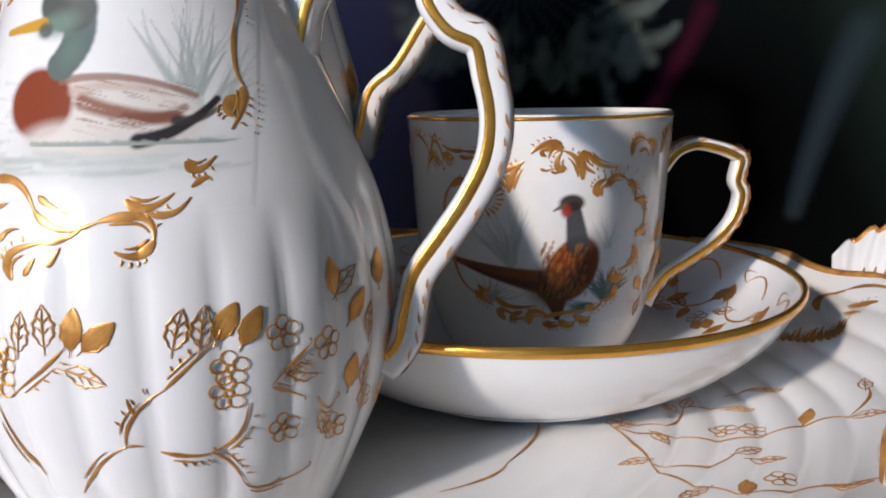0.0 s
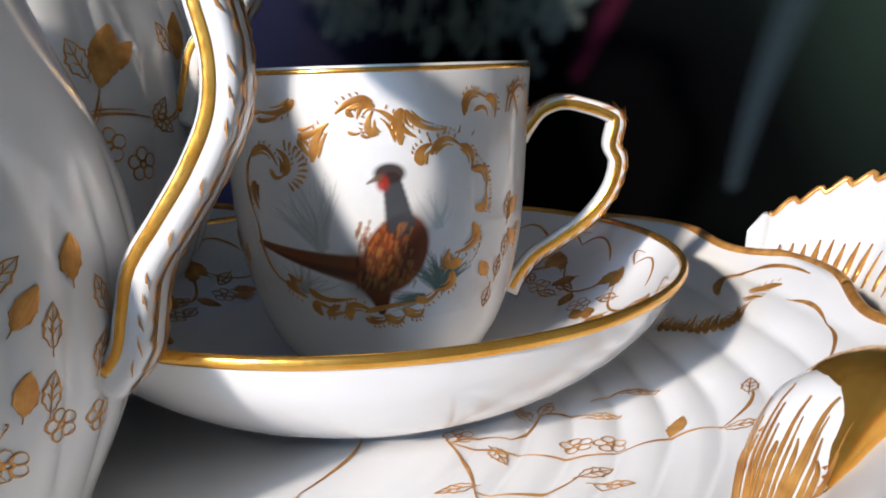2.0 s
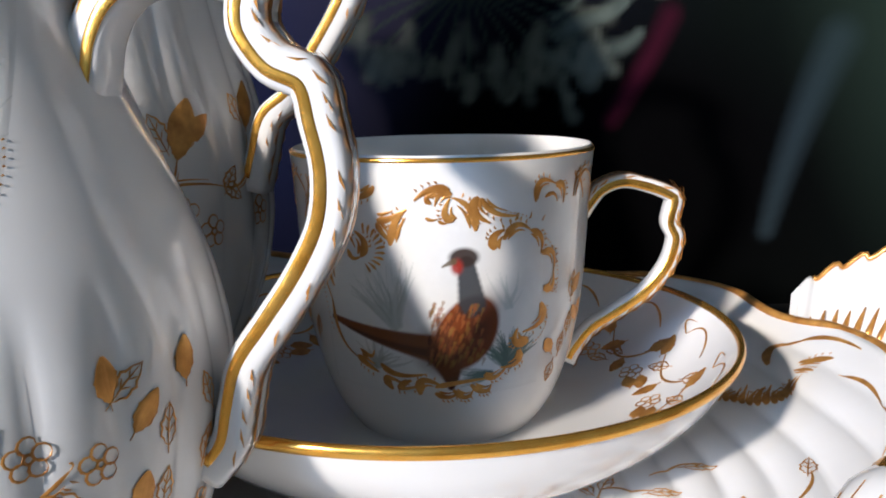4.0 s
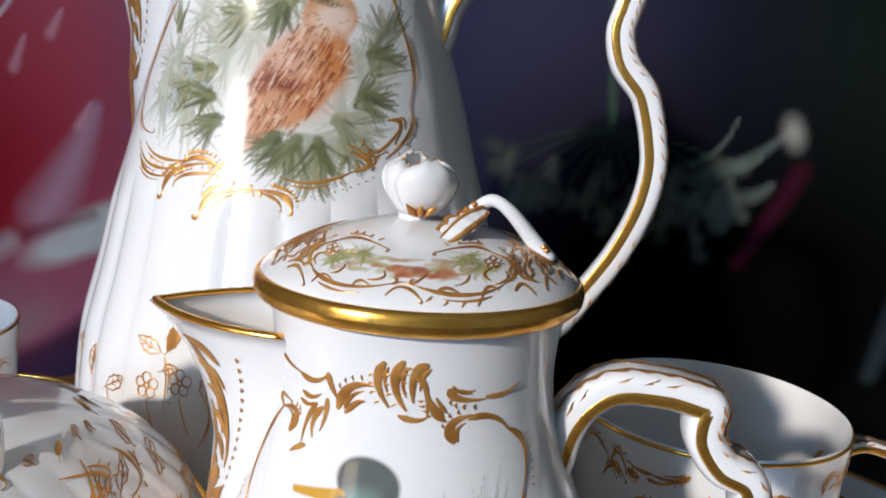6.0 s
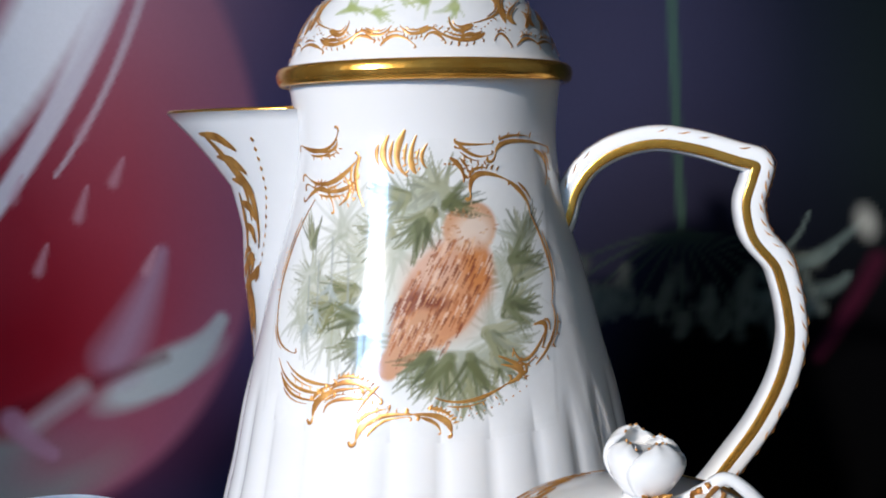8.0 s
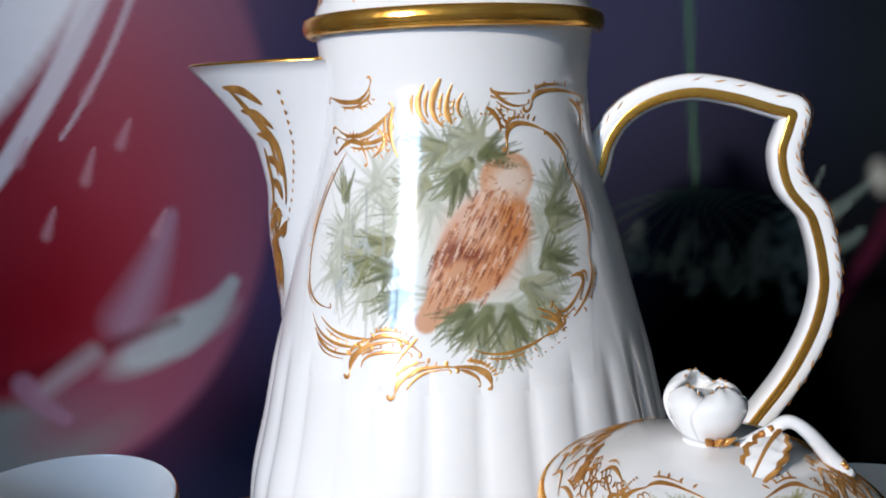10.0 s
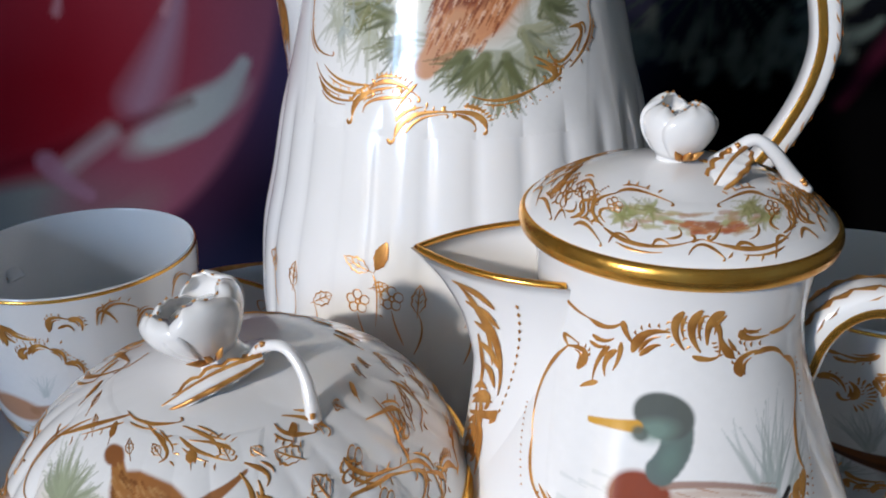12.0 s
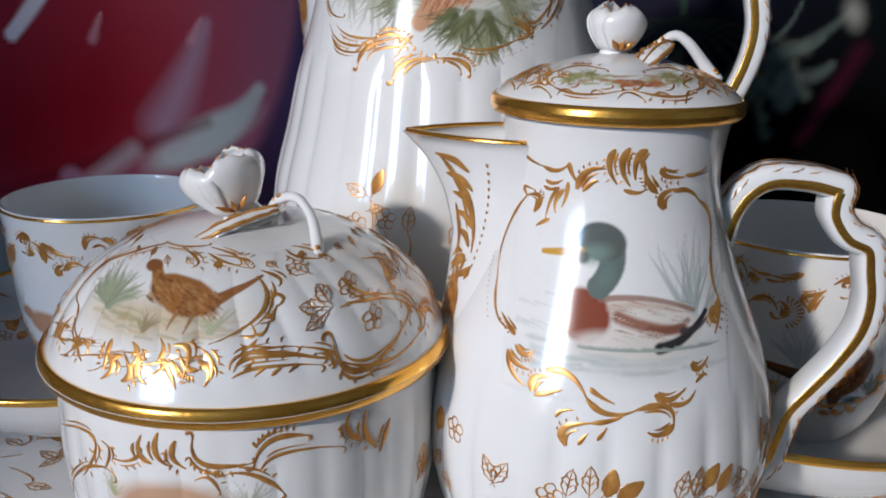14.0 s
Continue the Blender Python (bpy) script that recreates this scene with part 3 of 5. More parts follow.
LACQUER = plaster("white_lacquer", (0.75, 0.74, 0.72))
part("floor", box(4.3, 4.7, 0.1, 0.3, -0.65, -0.80), FLOORWOOD, None, "brown oak floor of the room", "floor", "structure")
part("ceiling", box(4.3, 4.7, 0.1, 0.3, -0.65, 1.90), WALL, None, "plain plaster ceiling", "ceiling", "structure")
part("wall_north", box(4.3, 0.1, 2.6, 0.3, 1.75, 0.55), WALL, None, "plain plaster wall behind the panel", "wall", "structure")
part("wall_east", box(0.1, 4.7, 2.6, 2.4, -0.65, 0.55), WALL, None, "plain plaster wall of the room", "wall", "structure")
part("wall_south", box(4.3, 0.1, 2.6, 0.3, -3.05, 0.55), WALL, None, "plain plaster wall of the room", "wall", "structure")
wall_with_opening()

# ---- table and backdrop ----
table = thing("table", (-0.08, -0.03, 0), "dark wooden table under the porcelain tray", "table")
part("tabletop", box(1.5, 0.86, 0.03, 0, 0, -0.015, 0.004), DARKWOOD, table)
for sx in (-1, 1):
    for sy in (-1, 1):
        part("leg", box(0.06, 0.06, 0.72, sx * 0.68, sy * 0.36, -0.39, 0.004), DARKWOOD, table)

panel = thing("picture_panel", (-0.08, 0.437, -0.75), "large dark picture panel with a crimson tulip behind the tray", "picture", "", -3.5)
part("board", box(1.4, 0.014, 1.45, 0, 0.009, 0.725, 0.002), DARKWOOD, panel)
pic = Painting(-430, 430, -70, 360, 2.0, (0.0015, 0.0015, 0.002))
pic.blob(-60, 210, 190, 330, 0, (0.026, 0.028, 0.075), 1, 0.6)
pic.blob(40, 225, 75, 150, 0, (0.060, 0.055, 0.095), 0.85, 0.8)
pic.blob(320, 260, 120, 190, 0, (0.010, 0.018, 0.014), 0.9, 0.8)
pic.blob(180, 60, 150, 90, 0, (0.0012, 0.0012, 0.0015), 1, 0.5)
pic.blob(-110, 20, 60, 50, 0, (0.004, 0.005, 0.016), 0.9, 0.7)
pic.blob(-250, 178, 158, 186, 0, (0.17, 0.065, 0.110), 1, 0.025)
pic.blob(-268, 190, 145, 176, 0, (0.20, 0.036, 0.058), 1, 0.25)
pic.blob(-200, 300, 120, 90, 20, (0.24, 0.13, 0.17), 0.75, 0.9)
pic.blob(-250, 130, 110, 110, 20, (0.14, 0.008, 0.016), 0.9, 0.6)
pic.blob(-240, 78, 80, 40, 24, (0.12, 0.003, 0.008), 0.9, 0.6)
pic.blob(-290, 0, 112, 28, 16, (0.13, 0.15, 0.15), 0.95, 0.2)
pic.blob(-200, 38, 44, 18, 30, (0.16, 0.05, 0.08), 0.8, 0.5)
pic.brush(-140, 330, -170, 230, -262, 132, 16, (0.40, 0.39, 0.44), 0.9, 0.3, 0.5)
pic.brush(-160, 330, -190, 240, -300, 150, 48, (0.50, 0.52, 0.56), 0.95, 0.3, 0.5)
pic.brush(-196, 330, -215, 260, -300, 190, 12, (0.144, 0.043, 0.072), 0.9, 0.4, 0.8)
pic.brush(-222, 330, -235, 270, -310, 215, 54, (0.42, 0.44, 0.47), 0.95, 0.25, 0.7)
pic.brush(-128, 330, -150, 240, -200, 180, 6, (0.32, 0.26, 0.30), 0.8, 0.5, 0.4)
pic.brush(-238, 300, -262, 236, -330, 180, 40, (0.40, 0.40, 0.43), 0.8, 0.6, 0.6)
pic.brush(-300, 160, -322, 110, -330, 40, 26, (0.187, 0.173, 0.202), 0.7, 0.4, 0.7)
pic.blob(-154, 74, 37, 11, 28, (0.25, 0.28, 0.295), 0.95, 0.3)
pic.brush(-118, 104, -128, 88, -150, 74, 7, (0.24, 0.27, 0.285), 0.9, 0.5, 2.4)
pic.brush(-147, 140, -156, 116, -176, 82, 6, (0.20, 0.13, 0.19), 0.8, 0.8, 3.6)
pic.brush(-150, 84, -220, 58, -310, 30, 6, (0.065, 0.002, 0.006), 0.6, 0.9, 1.2)
pic.brush(-196, 66, -214, 54, -228, 44, 10, (0.245, 0.216, 0.245), 0.7, 0.8, 0.9)
pic.brush(-236, 48, -228, 36, -216, 30, 14, (0.216, 0.115, 0.173), 0.8, 0.4, 0.6)
for x, y, l in ((-190, 158, 16), (-170, 176, 12), (-214, 130, 14), (-156, 130, 12), (-185, 200, 10), (-224, 168, 12)):
    pic.brush(x, y, x + 3, y + l / 2, x + 6, y + l, 5, (0.30, 0.17, 0.21), 0.6, 0.8, 0.4)
pic.brush(106, 340, 110, 238, 117, 150, 6, (0.045, 0.085, 0.065), 0.9, 0.4, 0.7)
for k in range(13):
    a = radians(198 + 12 * k)
    x, y = 118 + 58 * math.cos(a) * (1.1 if k > 6 else 1), 143 + 38 * math.sin(a)
    pic.brush(117, 147, (117 + x) / 2, (145 + y) / 2 + 8, x, y, 2.2, (0.034, 0.052, 0.042), 0.8, 0.6, 0.7)
    for _ in range(4):
        pic.blob(x + random.uniform(-8, 8), y + random.uniform(-5, 5), random.uniform(2, 5), random.uniform(2, 4), random.uniform(0, 180), (0.075, 0.085, 0.072), 0.7, 0.7)
for x0, y0, x1, y1, w in ((160, 125, 204, 152, 12), (172, 116, 198, 124, 16), (158, 132, 178, 156, 6), (150, 117, 182, 108, 9), (166, 130, 192, 138, 9)):
    pic.brush(x0, y0, (x0 + x1) / 2 + 6, (y0 + y1) / 2 - 5, x1, y1, w * 0.6, (0.10, 0.13, 0.12), 0.6, 0.7, 0.5)
for _ in range(46):
    x, y = random.uniform(66, 186), random.gauss(107, 7)
    pic.brush(x, y + 9, x + random.uniform(-3, 3), y + 4, x + random.uniform(-5, 5), y, random.uniform(3, 6), (0.12, 0.135, 0.115), random.uniform(0.3, 0.8), 0.7, random.uniform(0.8, 1.7))
pic.blob(206, 151, 5, 8, 20, (0.28, 0.28, 0.25), 0.8, 0.7)
pic.brush(212, 132, 202, 108, 186, 84, 9, (0.05, 0.006, 0.018), 0.6, 0.8, 0.8)
pic.brush(290, 120, 272, 80, 262, 30, 16, (0.020, 0.032, 0.040), 0.8, 0.7, 0.5)
pic.blob(330, 140, 40, 90, 10, (0.020, 0.035, 0.026), 0.8, 0.8)
pic.done("print", lambda p, off: np.stack([p[:, 0] * 0.001, -off, p[:, 1] * 0.001 + 0.7505], -1), PRINT, panel, "soft dark floral print", 0.001)


# ---- tray ----
TX, TY, TA, TB = -0.09, 0.20, 0.215, 0.135


def tray_z(x, y):
    """Height of the tray's upper side: a flat well, then ripples that climb to the rim."""
    p = (np.abs((x - TX) / TA) ** 2.5 + np.abs((y - TY) / TB) ** 2.5) ** 0.4
    th = np.arctan2((y - TY) / TB, (x - TX) / TA)
    rise = np.clip((p - 0.60) / 0.40, 0, 1)
    soft = np.clip((p - 0.58) / 0.08, 0, 1) * np.clip((1.0 - p) / 0.05, 0, 1)
    wave = np.abs(np.sin((p * 150 + 0.5 * np.sin(th * 9)) * 0.5)) ** 0.8
    return 0.0176 + 0.0030 * np.clip((p - 0.62) / 0.3, 0, 1) ** 2 + 0.020 * rise ** 3.2 + 0.0009 * (wave - 0.5) * soft


def tray_point(p, th):
    c, s = np.cos(th), np.sin(th)
    k = (np.abs(c) ** 2.5 + np.abs(s) ** 2.5) ** -0.4
    edge = 1 + 0.012 * np.sin(th * 14) * np.clip((p - 0.9) / 0.1, 0, 1)
    return TX + TA * p * k * c * edge, TY + TB * p * k * s * edge


tray = thing("serving_tray", (0, 0, 0), "white porcelain tray with rippled gilt rim on the dark table", "tray")
pr = np.r_[np.linspace(0.02, 0.55, 12), np.linspace(0.56, 1.0, 110)]
th = np.arange(320) * 2 * math.pi / 320
X, Y = tray_point(pr[:, None], th[None])
top = np.stack([X, Y, tray_z(X, Y)], -1)
low = top[::-6].copy()
low[..., 2] = np.maximum(low[..., 2] - 0.0045, 0.0)
rows = np.concatenate([top, low])
n, w = rows.shape[:2]
f = [(i * w + j, i * w + (j + 1) % w, (i + 1) * w + (j + 1) % w, (i + 1) * w + j) for i in range(n - 1) for j in range(w)] + [tuple(range(w))[::-1]]
part("dish", mesh_of("dish", rows.reshape(-1, 3).tolist(), f), PORCELAIN, tray)
part("foot", box(0.28, 0.16, 0.012, TX, TY, 0.006, 0.003), PORCELAIN, tray)
X, Y = tray_point(np.ones(400), np.linspace(0, 2 * math.pi, 400))
tube(np.stack([X, Y, tray_z(X, Y) - 0.0004], -1) * 1000, 1.3, "rim_line", GILT, tray, "brown and gold rim line")

on_tray = lambda p, off: np.stack([p[:, 0] * 0.001, p[:, 1] * 0.001, tray_z(p[:, 0] * 0.001, p[:, 1] * 0.001) + off], -1)  # noqa: E731
g = Gilder(on_tray)
for a in ((38, 177, 44, 179, 50, 177), (50, 177, 54, 181, 57, 187), (57, 187, 62, 187, 68, 184), (38, 177, 46, 173, 52, 171), (52, 171, 60, 168, 69, 168), (69, 168, 80, 170, 88, 169), (88, 169, 94, 173, 97, 179), (38, 177, 41, 168, 42, 158), (42, 158, 52, 156, 60, 160), (42, 158, 46, 150, 56, 142), (56, 142, 66, 140, 78, 136), (21, 181, 19, 172, 12, 160), (12, 160, 8, 154, -2, 148), (68, 191, 74, 194, 79, 193)):
    g.stroke(*a, 0.8, 0.5)
for x, y, a, full in ((57, 187, 60, 0), (55, 186, 110, 0), (66, 184, -5, 0), (76, 193, -15, 0), (79, 171, 55, 1), (88, 168, -30, 0), (96, 178, 65, 0), (46, 174, -70, 0), (60, 160, 20, 0), (62, 157, -20, 0), (42, 160, 190, 0), (56, 142, 70, 1), (70, 139, -30, 0), (50, 146, 200, 0), (80, 136, 20, 0)):
    g.leaf(x, y, a, 7, 3.0, 0.42, bool(full))
for x, y in ((62, 173), (68, 171.5), (64, 146), (40, 180)):
    g.flower(x, y, 2.0, 0.42)
for k in range(12):
    q = k / 11
    x, y = 91 + 15 * q, 221 - 17 * q + 12 * max(0, q - 0.75) * 4 * (q - 0.4)
    g.stroke(x, y, x + 1.0, y + 3.2, x + 3.6, y + 6.0 + 1.5 * math.sin(k * 2.1), 1.5, 0.25)
    if k % 2:
        g.stroke(x + 1.4, y + 1, x + 2.4, y + 3, x + 4.6, y + 4.6, 0.8, 0.3)
g.stroke(107, 227, 110, 233, 116, 230, 2.6, 0.3)
g.stroke(116, 230, 121, 224, 123, 213, 1.5, 0.3)
g.stroke(112, 221, 115, 220, 118, 216, 2.4, 0.5)
g.stroke(110, 219, 112, 217, 113, 215, 1.4, 0.4)
g.stroke(116, 209, 118, 200, 116, 190, 0.9, 0.4)
g.stroke(116, 190, 114, 182, 108, 174, 0.8, 0.4)
random_leaf = random.Random(8)
for k in range(46):
    x, y = random_leaf.uniform(-250, -175), random_leaf.uniform(160, 240)
    g.leaf(x, y, random_leaf.uniform(0, 360), 8, 3.4, 0.5, k % 3 == 0)
    g.stroke(x, y, x + random_leaf.uniform(-6, 6), y + 4, x + random_leaf.uniform(-12, 12), y + 9, 0.6, 0.5)
for x0 in (-250, -225, -200, -165, -130):
    g.s(x0, 118, x0 + 12, 124, x0 + 26, 114, 0.9)
    g.leaf(x0 + 18, 120, 60, 8, 3.2, 0.5)
    g.leaf(x0 + 8, 122, 210, 7, 3.0, 0.5, True)
    g.leaf(x0 + 22, 300 - abs(x0 + 190) * 0.1, 70, 8, 3.2, 0.5)
    g.s(x0, 306, x0 + 12, 300, x0 + 26, 306, 0.9)
g.done(tray)

# shell handle at the tray's end
u, v = np.meshgrid(np.linspace(0, 1, 90), np.linspace(0, 1, 16))
for side in (1, -1):
    cx = TX + side * 0.232
    ang = radians(90) - u * radians(150)
    bend = 0.030 + 0.020 * v + 0.0012 * np.sin(u * 95) * v
    x = TX + side * (0.204 + bend * 1.05 * np.cos(ang - radians(20)))
    y = 0.205 + (0.048 + 0.012 * v) * np.sin(ang + radians(10)) + 0.004 * v
    z = 0.032 + 0.026 * v ** 0.8 * np.sin(np.pi * (0.12 + 0.76 * u)) + 0.0011 * np.sin(u * 95) * (0.3 + v) - 0.002 * (1 - v)
    a, b = u.shape
    t_ = np.stack([x, y, z], -1).reshape(-1, 3)
    d_ = t_ - np.array([side * 0.0025, 0, 0.003])
    f = []
    for i in range(a - 1):
        for j in range(b - 1):
            e = (i * b + j, i * b + j + 1, (i + 1) * b + j + 1, (i + 1) * b + j)
            f += [e[::-1], tuple(k + a * b for k in e)]
    for i in (0, a - 1):
        for j in range(b - 1):
            e = (i * b + j, i * b + j + 1, i * b + j + 1 + a * b, i * b + j + a * b)
            f.append(e if i == 0 else e[::-1])
    shell = part("shell_handle", mesh_of("shell_handle", np.concatenate([t_, d_]).tolist(), f), PORCELAIN, tray, "pleated white shell handle with gold tips")
    grid = np.stack([x, y, z], -1) * 1000
    for j in range(4, 88, 4):
        tube(grid[0:5, j] + np.array([0, -0.5, 0.5]), [1.1, 0.7, 0.2], "gold_tip", GILT, shell, sides=6)
    tube(grid[-1, 3:-3], 0.9, "rim_line", GILT, shell)
    scroll = smooth_line([(TX * 1000 + side * 167, 127, 21), (TX * 1000 + side * 176, 139, 27), (TX * 1000 + side * 186, 149, 32), (TX * 1000 + side * 198, 156, 31), (TX * 1000 + side * 210, 158, 25)], 8)
    lobe = tube(scroll, [3, 7, 8.5, 8, 5], "scroll", PORCELAIN, tray, "rounded white scroll with gold back", 20)
    way = np.gradient(scroll, axis=0)
    way /= np.linalg.norm(way, axis=1)[:, None]
    out = np.array([-side * 0.62, -0.6, 0.5]) - way * (way @ np.array([-side * 0.62, -0.6, 0.5]))[:, None]
    out /= np.linalg.norm(out, axis=1)[:, None]
    over = np.cross(way, out)
    thick = np.interp(np.linspace(0, 1, len(scroll)), np.linspace(0, 1, 5), [3, 7, 8.5, 8, 5])

    def on_scroll(p, off, scroll=scroll, out=out, over=over, thick=thick):
        i = np.clip(p[:, 1], 0, len(scroll) - 1.01)
        pick = lambda q: np.array([np.interp(i, np.arange(len(scroll)), q[:, c]) for c in range(3)]).T  # noqa: E731
        r = np.interp(i, np.arange(len(scroll)), thick)
        a = p[:, 0] / 7.5
        return 0.001 * (pick(scroll) + (r + 0.08 + off * 1000)[:, None] * (np.cos(a)[:, None] * pick(out) + np.sin(a)[:, None] * pick(over)))
    sg = Gilder(on_scroll)
    for k in range(17):
        a0 = -9 + 1.15 * k
        sg.stroke(a0, 1.5 + (k % 3), a0 * 0.9 + 0.3, 5 + k % 4, a0 * 0.75, 9 + (k * 5) % 7, 0.75 + 0.25 * (k % 3), 0.25)
    sg.done(lobe, "gilding", None, "brown and gold brush marks")
    tube(scroll + np.array([side * 5.5, 2.5, 1.6]), [2.5, 6.8, 8.6, 8.2, 5.5], "gold_back", GOLD, lobe, "polished gold back of the scroll", 20)

# ---- coffee pot ----
pot = thing("coffee_pot", (-0.086, 0.253, 0.018), "tall white porcelain coffee pot with gilt scrolls and painted panel", "coffee pot", "", -10)
body = part("body", POT.mesh("body", 224), PORCELAIN, pot)
spout(pot, POT, [(114, 0), (126, 6), (141, 11.5), (155, 15.5), (168, 21.5), (179.5, 32), (189, 41)], (0.28, 0.62), 185)
lid = part("lid", LID.mesh("lid", 128), PORCELAIN, pot, "domed lid with a painted sprig")
lid.location = (0, 0, 0.1950)
part("rim_band", ring("rim_band", 38.0, 2.0, 1.5, 2.4), GOLD, lid, "polished gold band")
hl = smooth_line([(34.8, 0, 153.3), (37.3, 0, 159.4), (39.3, 0, 166.6), (43.8, 0, 173.2), (51.2, 0, 177.8), (60.8, 0, 179.8), (70.8, 0, 178.3), (80.8, 0, 175.2), (86.3, 0, 173.2), (85.8, 0, 168.6), (84.5, 0, 162.5), (86.4, 0, 154.8), (91.3, 0, 148.7), (93.1, 0, 145.1), (95.4, 0, 137), (96.5, 0, 127.8), (94.6, 0, 116.6), (89.5, 0, 104.3), (82.6, 0, 93.1), (75.6, 0, 82.9), (68.3, 0, 76.8), (65.3, 0, 67.6), (62.8, 0, 58.4)], 6)
strap(pot, hl, [11, 10, 9.5, 9.5, 10.5, 9.5, 9, 9.5, 10.5], [7.6, 7, 7, 7.4, 8, 7.4, 7, 7, 7.6], 2.7, -1.3)
p = Painting(-40, 42, 22, 92, 0.32, WHITE)
needle = [(0.22, 0.22, 0.11), (0.30, 0.30, 0.17), (0.12, 0.13, 0.06), (0.40, 0.39, 0.26), (0.25, 0.26, 0.18)]
for x, y, k, l, a0, a1 in ((4, 76, 46, 11, 0, 360), (10, 80, 30, 9, 0, 360), (-14, 54, 46, 12, 150, 330), (-6, 62, 34, 11, 90, 270), (-22, 57, 26, 9, 60, 300), (16, 40, 60, 13, 180, 380), (26, 44, 40, 10, 200, 400), (29, 58, 50, 10, 20, 200), (32, 66, 26, 9, 40, 160), (4, 44, 26, 10, 160, 300), (-24, 66, 16, 8, 60, 140)):
    p.spray(x, y, int(k * 1.7), l, a0, a1, 1.35, needle, 0.85)
pale = [(0.46, 0.47, 0.38), (0.56, 0.56, 0.48), (0.38, 0.39, 0.30)]
for x, y, w, h in ((2, 70, 14, 12), (-14, 54, 16, 11), (22, 46, 14, 9), (28, 60, 7, 12), (8, 44, 12, 8), (0, 58, 10, 14)):
    p.blob(x, y, w, h, 10, (0.55, 0.56, 0.47), 0.6, 0.9)
for x, y, k, l in ((-14, 70, 40, 13), (-24, 58, 40, 12), (-16, 46, 50, 13), (-26, 48, 30, 10), (28, 54, 40, 11), (24, 46, 40, 11), (0, 66, 40, 12), (30, 64, 30, 9)):
    p.spray(x, y, k, l, 0, 360, 1.5, pale, 0.55)
for x, y, a0 in ((2, 78, 200), (8, 74, 230), (-2, 70, 210), (-10, 56, 200), (-16, 52, 220), (12, 38, 250), (18, 36, 280), (24, 40, 320), (27, 50, 20), (30, 58, 60), (22, 46, 330)):
    p.spray(x, y, 30, 9, a0 - 55, a0 + 55, 1.5, needle, 0.9)
p.blob(11.6, 56, 14.6, 9.2, 57, (0.58, 0.27, 0.14), 1.0, 0.08)
p.blob(17.2, 70.4, 6.6, 6.4, 0, (0.60, 0.33, 0.19), 1.0, 0.08)
p.blob(18.0, 69.4, 4.6, 4.2, 0, (0.74, 0.62, 0.52), 0.8, 0.35)
p.blob(8, 61, 8, 5.0, 52, (0.66, 0.44, 0.34), 0.75, 0.5)
p.blob(19.6, 60, 3.6, 7.0, 14, (0.55, 0.19, 0.05), 0.85, 0.4)
p.blob(15, 51, 5, 6.0, -30, (0.60, 0.25, 0.11), 0.6, 0.6)
p.blob(2.6, 50.5, 2.6, 7.5, -20, (0.24, 0.075, 0.05), 0.85, 0.5)
p.blob(8.4, 54.0, 4.8, 2.0, -12, (0.17, 0.035, 0.02), 0.9, 0.5)
p.brush(6, 47, 2.5, 43, -1.0, 38.5, 9, (0.56, 0.29, 0.16), 1.0, 0.15, 0.6)
for _ in range(330):
    q, r = random.uniform(-18, 13), random.uniform(-8, 8)
    if (q / 18) ** 2 + (r / 9) ** 2 > 1:
        continue
    x, y = 11.6 + q * 0.54 - r * 0.84, 56 + q * 0.84 + r * 0.54
    p.brush(x, y, x - 0.5, y - 1.1, x - 1.2, y - 2.6, 0.6, random.choice([(0.30, 0.09, 0.035), (0.74, 0.50, 0.36), (0.40, 0.13, 0.05), (0.62, 0.29, 0.14), (0.20, 0.06, 0.03)]), 0.75)
for k, (x, y) in enumerate(((-21, 50), (-17, 56), (-24, 46), (-12, 52))):
    p.brush(x, y + 12, x + 0.4, y + 5, x + 0.6, y - 3, 0.7, (0.30, 0.32, 0.30), 0.6, 0.5, 0.8)
    p.spray(x, y, 16, 5, 190, 350, 0.8, [(0.36, 0.39, 0.36), (0.45, 0.48, 0.45)], 0.6)
for x, y, a0 in ((13, 40, 250), (18, 40, 280), (8, 41, 225), (-9, 50, 200), (-6, 44, 215), (6, 72, 250), (12, 76, 20), (28, 52, 330), (29, 62, 30)):
    p.spray(x, y, 16, 10, a0 - 50, a0 + 50, 1.7, [(0.13, 0.14, 0.06), (0.20, 0.21, 0.11), (0.09, 0.10, 0.045)], 0.75)
for _ in range(60):
    a, r = random.uniform(0, 6.28), random.uniform(2.5, 6.4)
    x, y = 17.2 + r * math.cos(a), 70.4 + r * 0.95 * math.sin(a)
    p.brush(x, y, x + 0.3 * math.cos(a), y + 0.3 * math.sin(a), x + 0.8 * math.cos(a), y + 0.8 * math.sin(a), 0.5, random.choice([(0.44, 0.18, 0.07), (0.70, 0.44, 0.27)]), 0.7)
p.done("painted_panel", on(POT, 90, 0, 2.5), ENAMEL, body, "painted green foliage with a plain russet shape")
g = Gilder(on(POT, 90))
g.s(-24, 79.4, -34.3, 64.8, -37.2, 50.5, 0.9)
g.s(-37.2, 50.5, -35.1, 43.9, -28.2, 41.7, 0.9)
g.s(-33.9, 39.4, -27.6, 34.5, -16.9, 34.1, 0.9)
g.s(-30.2, 39.3, -23.8, 36.4, -15.4, 36.2, 0.9)
g.s(-32.2, 36.3, -26.4, 32, -15.3, 33, 0.9)
g.s(-19.9, 28.5, -16.9, 33.5, -8.2, 36.2, 1.6)
g.s(-16.7, 29.6, -13.8, 32.8, -5.4, 33.9, 0.9)
g.s(-15.4, 34.9, -9.6, 37.4, -2.8, 34.6, 1.3)
g.s(-7.9, 24.9, -4, 29.6, 5, 31, 1.6)
